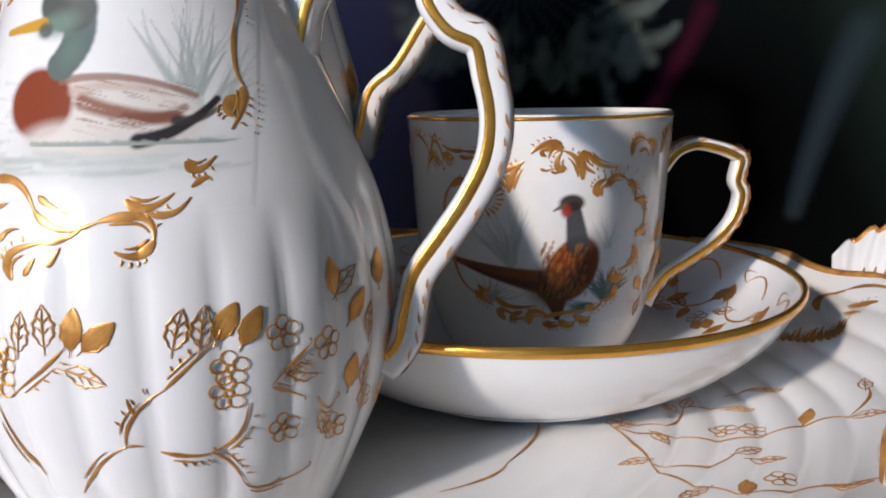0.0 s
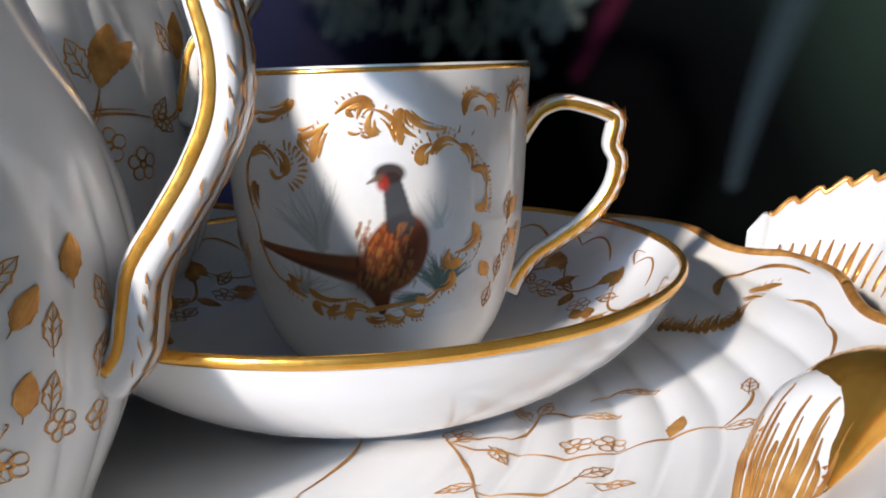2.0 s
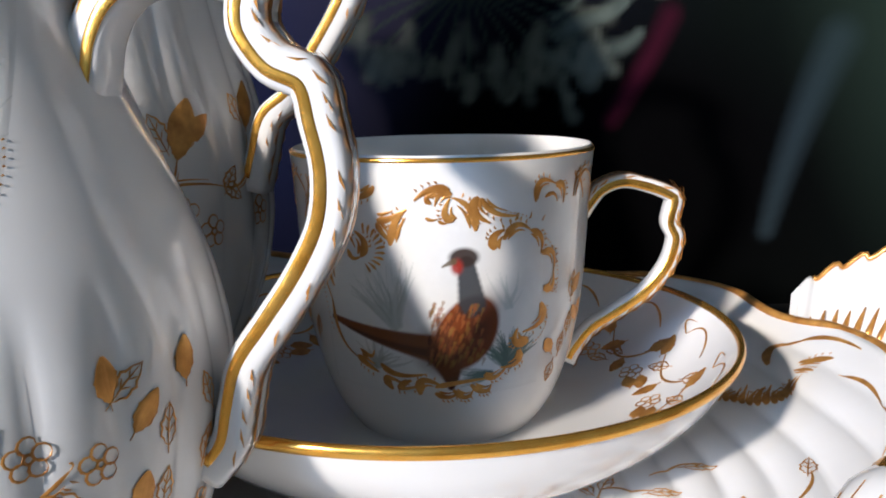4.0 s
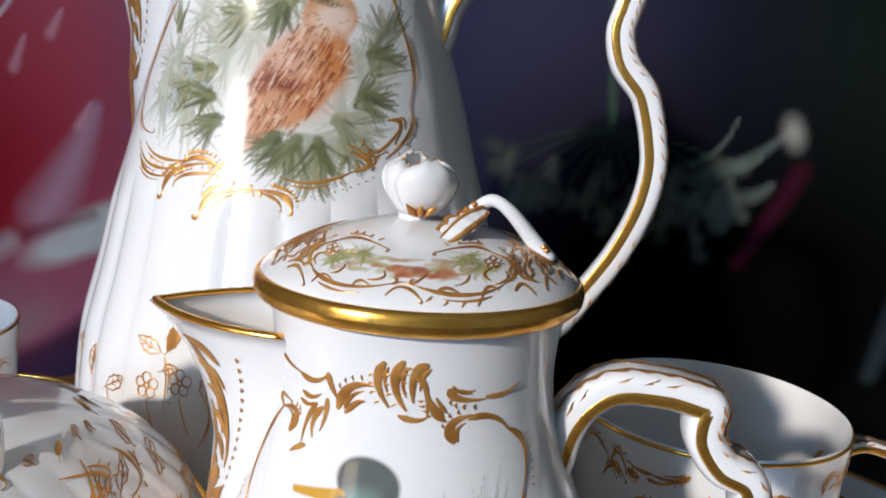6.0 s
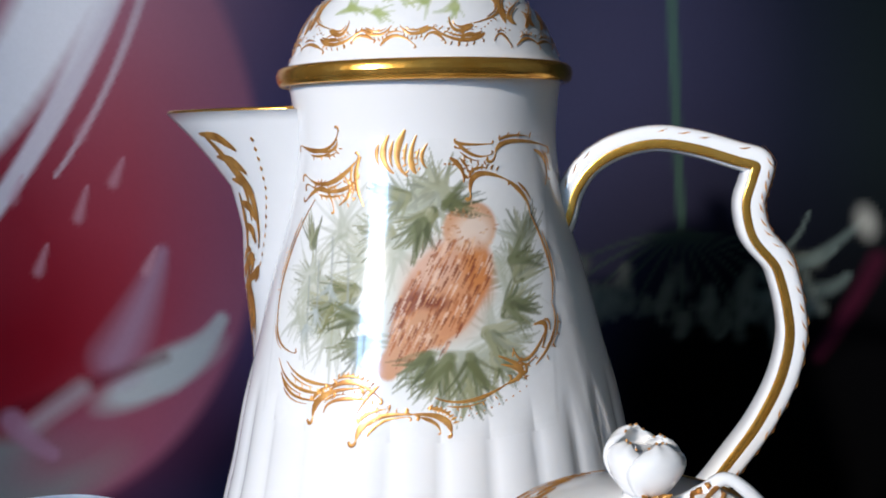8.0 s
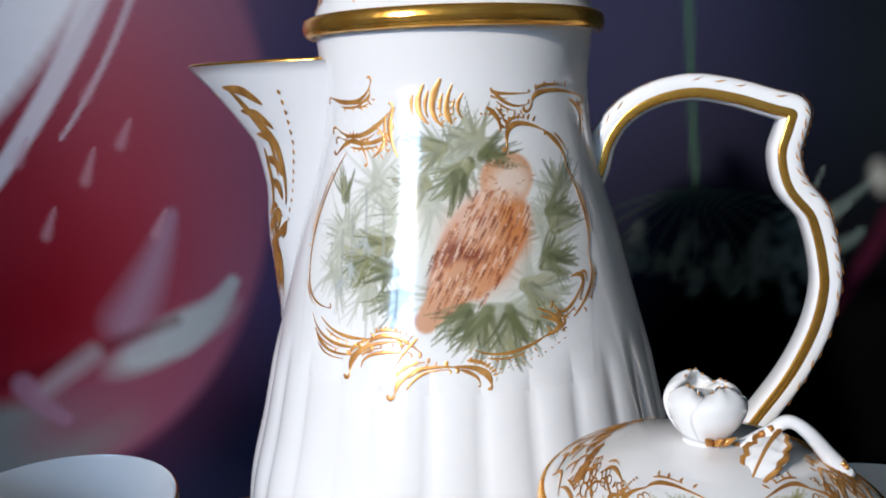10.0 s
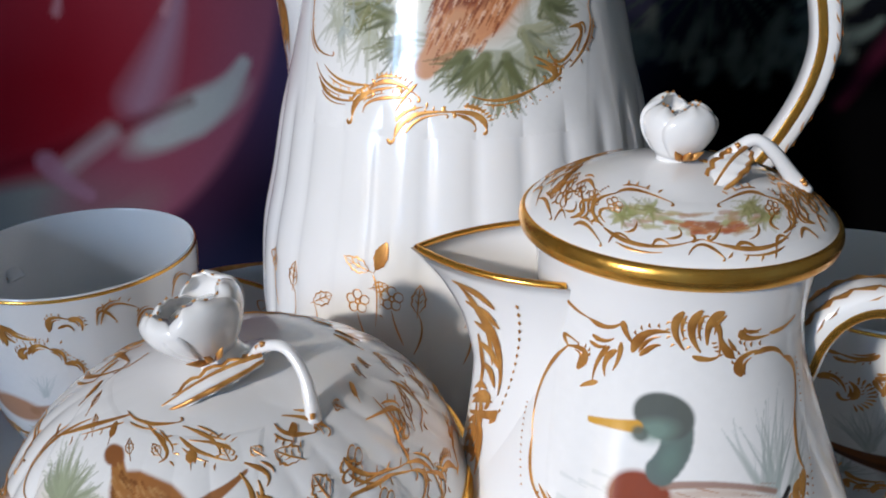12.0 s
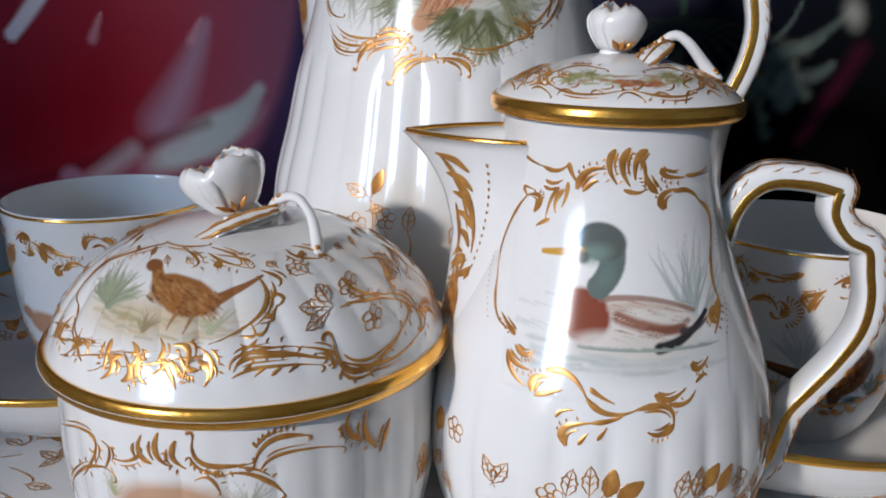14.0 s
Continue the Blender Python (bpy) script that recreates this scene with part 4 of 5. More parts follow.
g.s(-5.2, 25.7, -2, 29, 3.7, 30.4, 0.9)
g.s(5, 31, 11.3, 30.2, 13.9, 27, 1.6)
g.s(6.9, 30.4, 10.1, 29, 11.4, 27.1, 0.9)
g.s(-2.8, 37.2, -5.4, 34.5, -8, 30.5, 0.9)
g.s(10, 34.6, 17.7, 33.5, 26.7, 36.3, 0.9)
g.s(26.7, 36.3, 30.6, 38.9, 24.6, 42.9, 1.5)
g.s(25.3, 40.9, 29.8, 39, 29.7, 36.5, 0.9)
g.s(28.3, 44.3, 32.2, 41.2, 37.9, 46.8, 0.9)
g.s(34, 75.3, 40.5, 62.4, 40.4, 53, 0.9)
g.s(34.2, 48.7, 38, 48.1, 36.7, 43.1, 1.3)
g.s(40.4, 53, 40.9, 46.3, 34.7, 39.5, 0.9)
g.s(17.1, 81, 19, 85.4, 26.7, 83.8, 1.5)
g.s(26.7, 83.8, 32.2, 79.5, 34, 75.3, 1.2)
g.s(23.6, 90.4, 28.7, 92.9, 42.3, 91.3, 1.3)
g.s(36.2, 90.7, 41.9, 87.1, 41.1, 81.6, 1.2)
g.s(13.5, 93.9, 14.8, 92.6, 22, 92.4, 0.9)
g.s(13.5, 93.3, 17.6, 90, 22, 89.8, 0.9)
g.s(-2, 95, -3.5, 89.9, -0.9, 86, 1.7)
g.s(1.9, 96.1, -0.2, 89.8, 2.4, 85.3, 1.7)
g.s(4.5, 94.8, 3.1, 89.8, 4.3, 85.9, 1.5)
g.s(7, 92.8, 5.6, 89.7, 6.9, 87.1, 0.9)
g.s(12.1, 89.5, 14.8, 86.9, 15.5, 83.6, 1.2)
g.s(-31.1, 92.3, -20.8, 91.5, -15.9, 95.3, 1.2)
g.s(-23, 90.9, -17.9, 91.5, -16.1, 93.4, 0.9)
g.s(-28, 84.7, -19, 83.5, -10.6, 88.8, 1.3)
g.s(-26.5, 82.7, -17.1, 81.6, -10.6, 84.2, 1.1)
g.s(-27.7, 79.2, -20.9, 82.2, -17.1, 77.6, 1.2)
g.s(-9.1, 90, -10.6, 84.9, -8.4, 78.4, 1.3)
g.s(-15.4, 86.2, -12.2, 82.3, -15.4, 78.3, 0.9)
g.dots(11, 88, 15, 88, 18, 85, 9)
g.dots(-37, 66, -39, 58, -36, 48, 14, 0.25)
g.dots(16, 30, 24, 31, 32, 35, 10, 0.25)
for x, y, a in ((-42, -20, 80), (-32, -21, 30), (-1.3, -18, 85), (11, -20, 60), (25, -18, 100), (39, -21, 75), (51, -20, 95)):
    g.leaf(x, y, a, 7.5, 3.4, 0.45)
    g.s(x, y, x + 1, y - 5, x - 1, y - 11, 0.5)
for x, y in ((-17.3, -17), (-7.8, -14.7), (19, -23), (33, -16), (45, -23), (-53, -16)):
    g.flower(x, y, 2.0, 0.45)
    g.s(x, y - 3, x + 1, y - 7, x + 3, y - 12, 0.5)
for x, y, a, l, full in ((69, -22, 80, 14, True), (66, -20, 120, 10, False), (71, -18, 40, 9, True), (84, -31, 60, 7, False), (84, -29, -40, 7, False), (96, -16, 90, 12, True), (92, -14, 130, 9, False), (108, -30, 70, 8, False), (60, -36, 150, 7, False)):
    g.leaf(x, y, a, l, l * 0.5, 0.6, full)
for x, y in ((70, -35), (78, -40), (100, -38), (114, -22)):
    g.flower(x, y, 2.6, 0.55)
g.s(62, -29, 72, -28, 84, -30, 0.8)
g.s(69, -22, 66, -30, 60, -40, 0.8)
g.s(84, -30, 92, -28, 96, -18, 0.8)
g.leaf(-14.3, -8.8, 158, 7.5, 3.4, 0.5, False)
g.leaf(-12.5, -8.2, 66, 8, 3.4, 0.5, True)
g.leaf(-13.3, -13.0, 20, 5, 2.4, 0.45, False)
g.s(-13.3, -9.8, -12, -14, -12.5, -23, 0.6)
g.done(body)
p = Painting(-26, 26, 5, 26, 0.45, WHITE)
for x, y in ((-12, 17), (-5, 15), (6, 18), (13, 16), (0, 20)):
    p.spray(x, y, 9, 5, 0, 360, 1.8, [(0.36, 0.42, 0.16), (0.46, 0.50, 0.24)], 0.8)
p.done("painted_sprig", on(LID, 2), ENAMEL, lid, "painted green sprig")
g = Gilder(on(LID, 2))
for k in range(-7, 8):
    j = random.uniform(-1.5, 1.5)
    g.s(k * 8.5 - 3 + j, 6 + (k % 2), k * 8.5, 8.6 + 0.4 * j, k * 8.5 + 4 - j, 6.2 + 0.7 * (k % 3), random.uniform(0.7, 1.0))
    if abs(k) > 3:
        g.c(k * 8 - 2, 12, k * 8 - 4, 15, k * 8 + 1, 19 + k % 3, 1.2)
        g.c(k * 8 + 2, 11, k * 8 + 3.5, 14, k * 8 + 1, 16, 1.0)
    g.dots(k * 8, 10, k * 8 + 2, 11, k * 8 + 4, 10, 4, 0.25)
for k in (-1, 1):
    g.c(k * 20, 22, k * 25, 16, k * 18, 11.5, 1.3)
    g.c(k * 18, 11, k * 14, 9.6, k * 12, 13, 1.2)
    g.c(k * 21, 9, k * 15, 7.2, k * 8, 10.4, 1.2)
    g.c(k * 8, 10.4, k * 4, 8.8, k * 1, 11, 1.0)
    g.c(k * 22, 24, k * 17, 27.5, k * 12, 25, 1.1)
    g.c(k * 27, 12, k * 25, 18, k * 28, 22, 1.2)
    g.dots(k * 23, 22, k * 27, 16, k * 21, 10.6, 14, 0.28)
g.done(lid)
finial(lid, -2, 0, 34, 7.5, 12, -12, -0.05, [(0, 0, 31), (5, 0, 32), (10, 1, 36), (15, 1, 35), (18, 1, 29), (20, 1, 26)], [(3, -4, 33.5), (8, -14, 29), 3.6])

# ---- cream jug ----
jug = thing("cream_jug", (-0.050, 0.1505, 0.018), "small lidded white porcelain cream jug with gilding and painted panel", "cream jug", "", -5)
body = part("body", JUG.mesh("body", 192), PORCELAIN, jug)
spout(jug, JUG, [(56, 0), (74, 5), (84, 8), (94, 13.5), (102, 19), (107, 23.6)], (0.35, 0.72), 107)
lid = part("lid", JLID.mesh("lid", 96), PORCELAIN, jug, "low domed lid with a painted landscape")
lid.location = (0, 0, 0.1140)
part("rim_band", ring("rim_band", 26.2, 0.6, 1.1, 1.9), GOLD, lid, "polished gold band")
hl = smooth_line([(23.4, 0, 80.6), (25, 0, 85.6), (26.4, 0, 91.6), (29.4, 0, 96.6), (34.4, 0, 99.6), (41.9, 0, 99.6), (46.9, 0, 98.6), (49.4, 0, 97.6), (49, 0, 94.6), (49.4, 0, 91.6), (52.4, 0, 87.6), (57, 0, 85.1), (58.4, 0, 79.6), (59.6, 0, 72.6), (58.7, 0, 65.1), (55, 0, 57.6), (50.2, 0, 50.6), (45.7, 0, 44.1), (43.9, 0, 37.6), (42.4, 0, 31.6), (38.4, 0, 26.6)], 6)
strap(jug, hl, [9.6, 9, 8.6, 9, 9.6, 8.8, 8.4, 8.8, 9.4], [6.8, 6.2, 6, 6.4, 6.8, 6.4, 6, 6.2, 6.8], 2.2, -1.0)
p = Painting(-24, 27, -1, 43, 0.24, WHITE)
water = [(0.42, 0.46, 0.42), (0.50, 0.53, 0.50), (0.36, 0.40, 0.37)]
for _ in range(46):
    x, y = random.uniform(-18, 18), random.uniform(5, 12)
    p.brush(x, y, x + 3, y - 0.4, x + random.uniform(4, 9), y + 0.1, 1.0, random.choice(water), 0.35, 0.6, 0.5)
for _ in range(16):
    x, y = random.uniform(-21, -10), random.uniform(12, 20)
    p.brush(x, y, x + 2, y, x + 5, y - 0.5, 0.8, water[1], 0.3)
p.spray(16, 17, 34, 15, 55, 130, 0.9, [(0.40, 0.45, 0.42), (0.50, 0.54, 0.52), (0.32, 0.37, 0.34)], 0.6)
p.spray(20, 16, 14, 10, 30, 80, 0.8, [(0.45, 0.48, 0.44)], 0.5)
p.blob(4, 8.6, 15, 4.2, -2, (0.52, 0.55, 0.52), 0.7, 0.6)
p.blob(4, 14.4, 14.4, 5.8, -4, (0.72, 0.67, 0.61), 1.0, 0.07)
p.blob(5, 11.0, 10, 2.4, -4, (0.62, 0.58, 0.53), 0.5, 0.8)
p.blob(-6.4, 16.6, 5.4, 5.6, 40, (0.26, 0.060, 0.028), 1.0, 0.10)
p.blob(-3.4, 11.4, 5.4, 2.4, 8, (0.74, 0.68, 0.62), 0.8, 0.4)
p.brush(-3, 20.0, 6, 22.0, 16.5, 17.4, 1.3, (0.30, 0.15, 0.10), 0.85, 0.3, 0.7)
p.brush(-1, 18.4, 5, 20.0, 12, 18.0, 1.6, (0.56, 0.42, 0.34), 0.7, 0.5, 0.7)
p.brush(0.5, 16.8, 7, 14.0, 14, 14.0, 2.4, (0.27, 0.09, 0.045), 0.9, 0.4, 0.8)
p.brush(7, 14.0, 12, 13.4, 15, 15.6, 2.0, (0.20, 0.075, 0.045), 0.8, 0.4, 0.6)
for _ in range(50):
    x, y = random.uniform(-2, 14), random.uniform(12.5, 20)
    p.brush(x, y, x + 1.5, y - 0.3, x + 3.4, y - 0.9, 0.35, random.choice([(0.40, 0.18, 0.10), (0.56, 0.42, 0.34), (0.30, 0.14, 0.09), (0.74, 0.70, 0.64)]), 0.5)
p.brush(9.0, 10.6, 15, 11.4, 19.6, 16.8, 2.4, (0.035, 0.03, 0.03), 1.0, 0.25, 0.5)
p.brush(14, 13.6, 18, 13.4, 19.8, 15.4, 1.6, (0.05, 0.04, 0.04), 0.9, 0.3, 0.4)
p.brush(-3.4, 22.4, -0.2, 26.0, -1.2, 30.0, 4.8, (0.13, 0.165, 0.15), 1.0, 0.10, 1.1)
p.blob(-3.2, 31.4, 4.9, 3.9, -10, (0.11, 0.12, 0.108), 1.0, 0.08)
p.blob(-4.6, 28.8, 3.4, 1.9, 16, (0.20, 0.29, 0.24), 0.8, 0.5)
p.blob(-2.0, 24.6, 1.5, 2.6, -20, (0.16, 0.24, 0.20), 0.6, 0.6)
p.brush(-7.4, 29.0, -10.5, 28.6, -15.2, 28.0, 2.2, (0.62, 0.33, 0.05), 1.0, 0.15, 0.5)
p.blob(-6.8, 28.0, 1.4, 1.3, 0, (0.10, 0.12, 0.10), 0.9, 0.3)
for _ in range(40):
    x = random.uniform(-7, 20)
    p.brush(x, 10.4, x + 1.5, 10.1, x + 4, 10.3, 0.8, (0.34, 0.38, 0.34), 0.6)
p.done("painted_panel", on(JUG, 60, 0, 0.8), ENAMEL, body, "painted water and reeds with plain coloured shapes")
g = Gilder(on(JUG, 60))
g.stroke(-22.9, 50.1, -21.9, 47.4, -16.4, 45.8, 1.1)
g.stroke(-16.4, 45.8, -13.1, 45.4, -10.6, 47.1, 1)
g.stroke(-10.6, 47.4, -10, 45.4, -8.5, 43.4, 1.1)
g.stroke(-15.7, 43.1, -13.7, 42.7, -11.8, 43.7, 0.9)
g.stroke(-16.1, 41.8, -14.3, 41.4, -13, 42.1, 0.8)
g.stroke(-8.7, 42.1, -6.9, 45.8, -3.3, 46.7, 1.6)
g.stroke(-7.5, 41.8, -5.7, 43.7, -4.5, 44.1, 1)
g.stroke(-1.7, 50.7, -2.7, 47.4, -0.9, 43.7, 1.4)
g.stroke(1, 51.1, -0.2, 47.4, 1.6, 43.4, 1.5)
g.stroke(4.4, 50.7, 2.5, 48.7, 2.5, 44.7, 1.6)
g.stroke(2.2, 48.7, 4, 47.4, 4.6, 42.7, 1.1)
g.stroke(0.4, 42.7, 2.9, 42.1, 4.6, 42.7, 1)
g.stroke(-0.2, 50.1, -0.5, 47.4, 0.4, 45.4, 0.8)
g.stroke(7.7, 47.1, 8.9, 45.4, 13.2, 45, 1.3)
g.stroke(13.2, 45.4, 16.6, 45.4, 19.5, 46.7, 0.9)
g.stroke(8.9, 46.7, 10, 46.3, 11.3, 46.6, 0.8)
g.stroke(7, 42.1, 5.3, 44.1, 4.4, 46.1, 1.5)
g.stroke(8.9, 38.7, 8.2, 41.4, 11.3, 42.7, 1.7)
g.stroke(10.7, 42.1, 14.5, 42.1, 17.8, 39.7, 1.1)
g.stroke(17.8, 39.7, 21.7, 36.1, 21.7, 30.1, 1)
g.stroke(-18.3, 36.1, -17, 39.4, -20.6, 39.1, 1.5)
g.stroke(-20.6, 39.1, -21.6, 40.7, -18.4, 40.5, 0.9)
g.stroke(-20.6, 39.1, -26.8, 30.1, -27.5, 20.7, 0.7)
g.stroke(-27.5, 20.7, -26.2, 13.4, -20.6, 11.4, 0.8)
g.stroke(-20.6, 10.7, -22.5, 12.1, -24.8, 14.1, 1.3)
g.stroke(-11.2, 41.8, -13, 39.4, -13, 36.7, 1.1)
g.stroke(-12.4, 42.1, -14.3, 39.1, -15.2, 35.4, 0.9)
g.stroke(-10.6, 43.4, -10.8, 40.7, -11.7, 38.1, 0.9)
g.stroke(-14.2, 35.4, -16.2, 34.3, -17.5, 33.4, 0.9)
g.stroke(-22.3, 7.4, -20.4, 5.4, -16.8, 4.7, 1.4)
g.stroke(-22.3, 7.4, -20.9, 3.4, -17.3, 1.4, 1.1)
g.stroke(-20.5, 8.7, -18, 7.4, -16.2, 8.7, 1.3)
g.stroke(-16.2, 0.7, -15.6, 3.4, -12.7, 4.1, 1.8)
g.stroke(-15.6, 0.1, -12.1, 1.4, -9.8, 2.3, 1.1)
g.stroke(-13.3, 5.4, -8.6, 5.4, -5.1, 1.4, 1.5)
g.stroke(-5.1, 1.4, -0.9, -1.3, 4.6, -0.3, 1.3)
g.stroke(-4.5, 3.4, -2.7, 2.1, 0.4, 0.7, 1.1)
g.stroke(4.6, -0.3, 10.5, 0.1, 12.2, -3.3, 1.4)
g.stroke(12.2, -3.3, 9.9, -5.3, 6.9, -4.6, 1.5)
g.stroke(-8.6, -8.6, -9.2, -5.3, -3.9, -3.3, 1.7)
g.stroke(-3.9, -3.3, -0.2, -2.6, 2.2, -1.3, 1.1)
g.stroke(-6.3, -7.9, -5.4, -6.6, -4.5, -5.3, 0.9)
g.stroke(-2.7, -6.6, -1.7, -5.3, -0.9, -3.9, 0.9)
g.stroke(-10.9, -3.3, -9.8, -1.9, -7.4, -1.3, 0.8)
g.stroke(8.1, 2.7, 11, 1.4, 14.6, 3.4, 1.5)
g.stroke(11, 0.7, 14.5, 0.5, 16.9, 2.7, 1.1)
g.stroke(16.9, 4.1, 18.7, 5.4, 19.6, 5, 0.9)
g.stroke(15.8, 8.1, 17.6, 6.7, 20, 8.7, 1.4)
g.stroke(22.4, 18.1, 21.3, 16.1, 22.8, 14.7, 2.1)
g.stroke(23.2, 19.4, 23.7, 16.7, 22.1, 12.7, 1.4)
g.stroke(21.7, 30.1, 22, 23.4, 23.9, 19.4, 0.9)
g.s(-2.7, -43.1, 1.6, -37.1, 6, -34, 0.6)
g.s(6, -34, 7.6, -29.2, 12.5, -25, 0.6)
g.s(12.5, -25, 16, -21.9, 20.3, -18.1, 0.6)
g.s(10.5, -35.5, 14.8, -36.7, 17.6, -36.7, 0.9)
g.s(17.6, -36.7, 21.8, -34.5, 24.2, -28.9, 0.6)
g.s(28, -26.9, 32.1, -24, 34.9, -21.8, 0.6)
g.s(17.6, -36.7, 20.1, -39.7, 21.2, -43.9, 0.6)
g.s(21.2, -43.9, 24.5, -46.6, 32.2, -45.4, 0.6)
g.s(35.8, -31.2, 38, -34.3, 40.8, -33, 0.6)
g.s(-10.9, -26.1, -5, -22, -1, -18.4, 0.6)
g.s(-13.7, -27.5, -11.5, -35.2, -8.3, -40.2, 0.6)
g.s(28, -27.3, 29.8, -28.3, 33.1, -30.3, 0.6)
g.s(6, -34, 7.2, -33.9, 8.4, -34.2, 0.6)
g.s(8.1, -28.8, 7.5, -27.3, 7.3, -25.9, 0.6)
g.dots(-30, 26, -31.5, 20, -29, 12, 14, 0.22)
g.dots(22, 38, 24, 34, 24, 30, 8, 0.22)
g.dots(26, 12, 27, 16, 26, 20, 8, 0.22)
for x, y, a, full in ((14.3, -19, 75, 0), (20.4, -18.5, 60, 1), (41, -15, 100, 1), (41, -15, 40, 0), (-24, -21, 115, 0), (-24, -21, 60, 0), (-3.5, -18, 90, 0), (2, -18.5, 40, 1), (18, -19, 80, 0), (24, -19.5, 60, 1), (-1, -21.5, -20, 0), (0, -18.5, 80, 1), (46.6, -33, 70, 0), (-8, -19, 80, 0), (44, -20, 50, 1), (43, -32, 70, 1), (38, -40, 110, 0), (36, -27, 160, 0), (49, -24, 80, 0), (54, -16, 90, 1), (56, -30, 60, 0), (60, -22, 110, 0), (-44, -18, 80, 1), (-46, -28, 60, 0)):
    g.leaf(x, y, a, 6.2, 3.0, 0.42, bool(full))
for x, y in ((22, -23), (21.4, -27), (30.6, -19), (38.7, -22.4), (29.4, -35.3), (39.3, -38.9), (-11.3, -20), (-36, -14), (-12.5, -24), (48, -36), (55, -38), (-40, -30), (-52, -22)):
    g.flower(x, y, 1.8, 0.42)
g.done(body)
p = Painting(-17, 17, 4, 15, 0.3, WHITE)
for _ in range(60):
    x, y = random.uniform(-13, 13), random.uniform(7.5, 12)
    p.brush(x, y, x + 1.5, y + 0.4, x + 3, y + random.uniform(-0.5, 0.8), 1.1, random.choice([(0.42, 0.42, 0.20), (0.50, 0.44, 0.20), (0.46, 0.22, 0.12), (0.50, 0.35, 0.18)]), 0.6)
for x, y in ((-10, 10.5), (-7, 12), (-12, 9), (8, 11.5), (11, 10), (9, 13)):
    p.spray(x, y, 22, 3.2, 0, 360, 0.8, [(0.33, 0.35, 0.14), (0.45, 0.42, 0.20), (0.26, 0.24, 0.10)], 0.75)
for _ in range(26):
    x, y = random.uniform(-6, 6), random.uniform(7.6, 9.8)
    p.brush(x, y, x + 1, y + 0.4, x + 2, y - 0.2, 0.9, random.choice([(0.44, 0.12, 0.05), (0.52, 0.20, 0.08), (0.36, 0.13, 0.06)]), 0.85)
p.done("painted_landscape", on(JLID, 1), ENAMEL, lid, "painted olive and russet landscape")
g = Gilder(on(JLID, 1))
for k in range(-10, 11):
    j = random.uniform(-1.2, 1.2)
    g.s(k * 6.2 - 2 + j, 3.6 + 0.9 * (k % 2), k * 6.2, 5.6 + 0.3 * j, k * 6.2 + 2.6 - j, 3.4 + 0.8 * (k % 3), random.uniform(0.5, 0.8))
    g.s(k * 6.2 + 1, 6.2, k * 6.2 + 2.2 + j, 7.0, k * 6.2 + 3, 8.6, 0.5)
    if abs(k) > 3 or k in (-3, 3):
        g.s(k * 4.6 - 1, 7, k * 4.6 - 2, 9, k * 4.6 + 1.5, 10.5, 0.6)
        g.flower(k * 4.4, 11, 1.0, 0.28)
for k in (-1, 1):
    g.s(k * 15, 6.2, k * 17.5, 9.5, k * 13, 13.5, 0.9)
    g.s(k * 13, 13.6, k * 9, 15.6, k * 4, 14.2, 0.8)
    g.s(k * 15, 6, k * 9, 4.4, k * 2, 5.8, 0.9)
    g.dots(k * 16.5, 6.6, k * 19.5, 10, k * 15, 14.2, 16, 0.24)
    g.s(k * 22, 5.5, k * 19.5, 8, k * 22, 11, 0.9)
    g.s(k * 24, 11, k * 21, 13.2, k * 18, 12.4, 0.8)
    g.flower(k * 26, 8.5, 1.6, 0.4)
    g.leaf(k * 29, 9, 90 - k * 40, 4.5, 2.4, 0.4)
    g.leaf(k * 31, 7, 90 + k * 30, 4, 2.2, 0.4, True)
g.done(lid)
finial(lid, -1.2, 0, 11.8, 6.7, 9.2, 3, -0.20, [(0, 0, 9.5), (4, -1, 10), (8, -2, 13), (11, -2, 15), (14, -2, 13.5), (18, -1, 9), (21, -1, 5.5)], [(10, -2.5, 14), (3, -11, 8.8), 2.8], 4)

# ---- sugar bowl ----
bowl = thing("sugar_bowl", (-0.131, 0.1475, 0.018), "round lidded white porcelain sugar bowl with gilding and painted panel", "sugar bowl")
body = part("body", BOWL.mesh("body", 180), PORCELAIN, bowl)
lid = part("lid", BLID.mesh("lid", 360), PORCELAIN, bowl, "fluted domed lid with a painted panel")
lid.location = (0, 0, 0.0612)
part("rim_band", ring("rim_band", 45.0, 0.2, 1.2, 2.2, 128), GOLD, lid, "polished gold band")
part("rim_band", ring("rim_band", 43.9, -1.6, 0.9, 1.1, 128), GOLD, body, "polished gold band")
p = Painting(-30, 14, 2, 28, 0.26, WHITE)
p.blob(-9, 9.5, 17, 4.5, 2, (0.60, 0.46, 0.28), 0.8, 0.6)
for _ in range(60):
    x, y = random.uniform(-24, 6), random.gauss(8.6, 1.4)
    p.brush(x, y, x + 1.5, y + 0.2, x + 3.5, y - 0.2, 0.8, random.choice([(0.52, 0.36, 0.18), (0.40, 0.38, 0.24), (0.66, 0.54, 0.38)]), 0.5, 0.5, 0.6)
p.spray(-20, 11, 120, 8.5, 10, 180, 1.1, [(0.33, 0.37, 0.24), (0.42, 0.45, 0.33), (0.27, 0.30, 0.20)], 0.7)
p.spray(4, 8, 20, 5, 30, 150, 0.8, [(0.45, 0.46, 0.30)], 0.6)
p.spray(-9, 7.5, 16, 4, 30, 150, 0.7, [(0.33, 0.27, 0.15)], 0.7)
p.blob(-3.0, 15.4, 7.8, 4.4, -20, (0.34, 0.14, 0.045), 1.0, 0.08)
p.brush(3, 14, 7, 16.4, 11.5, 20, 3.2, (0.32, 0.13, 0.045), 1.0, 0.15, 0.25)
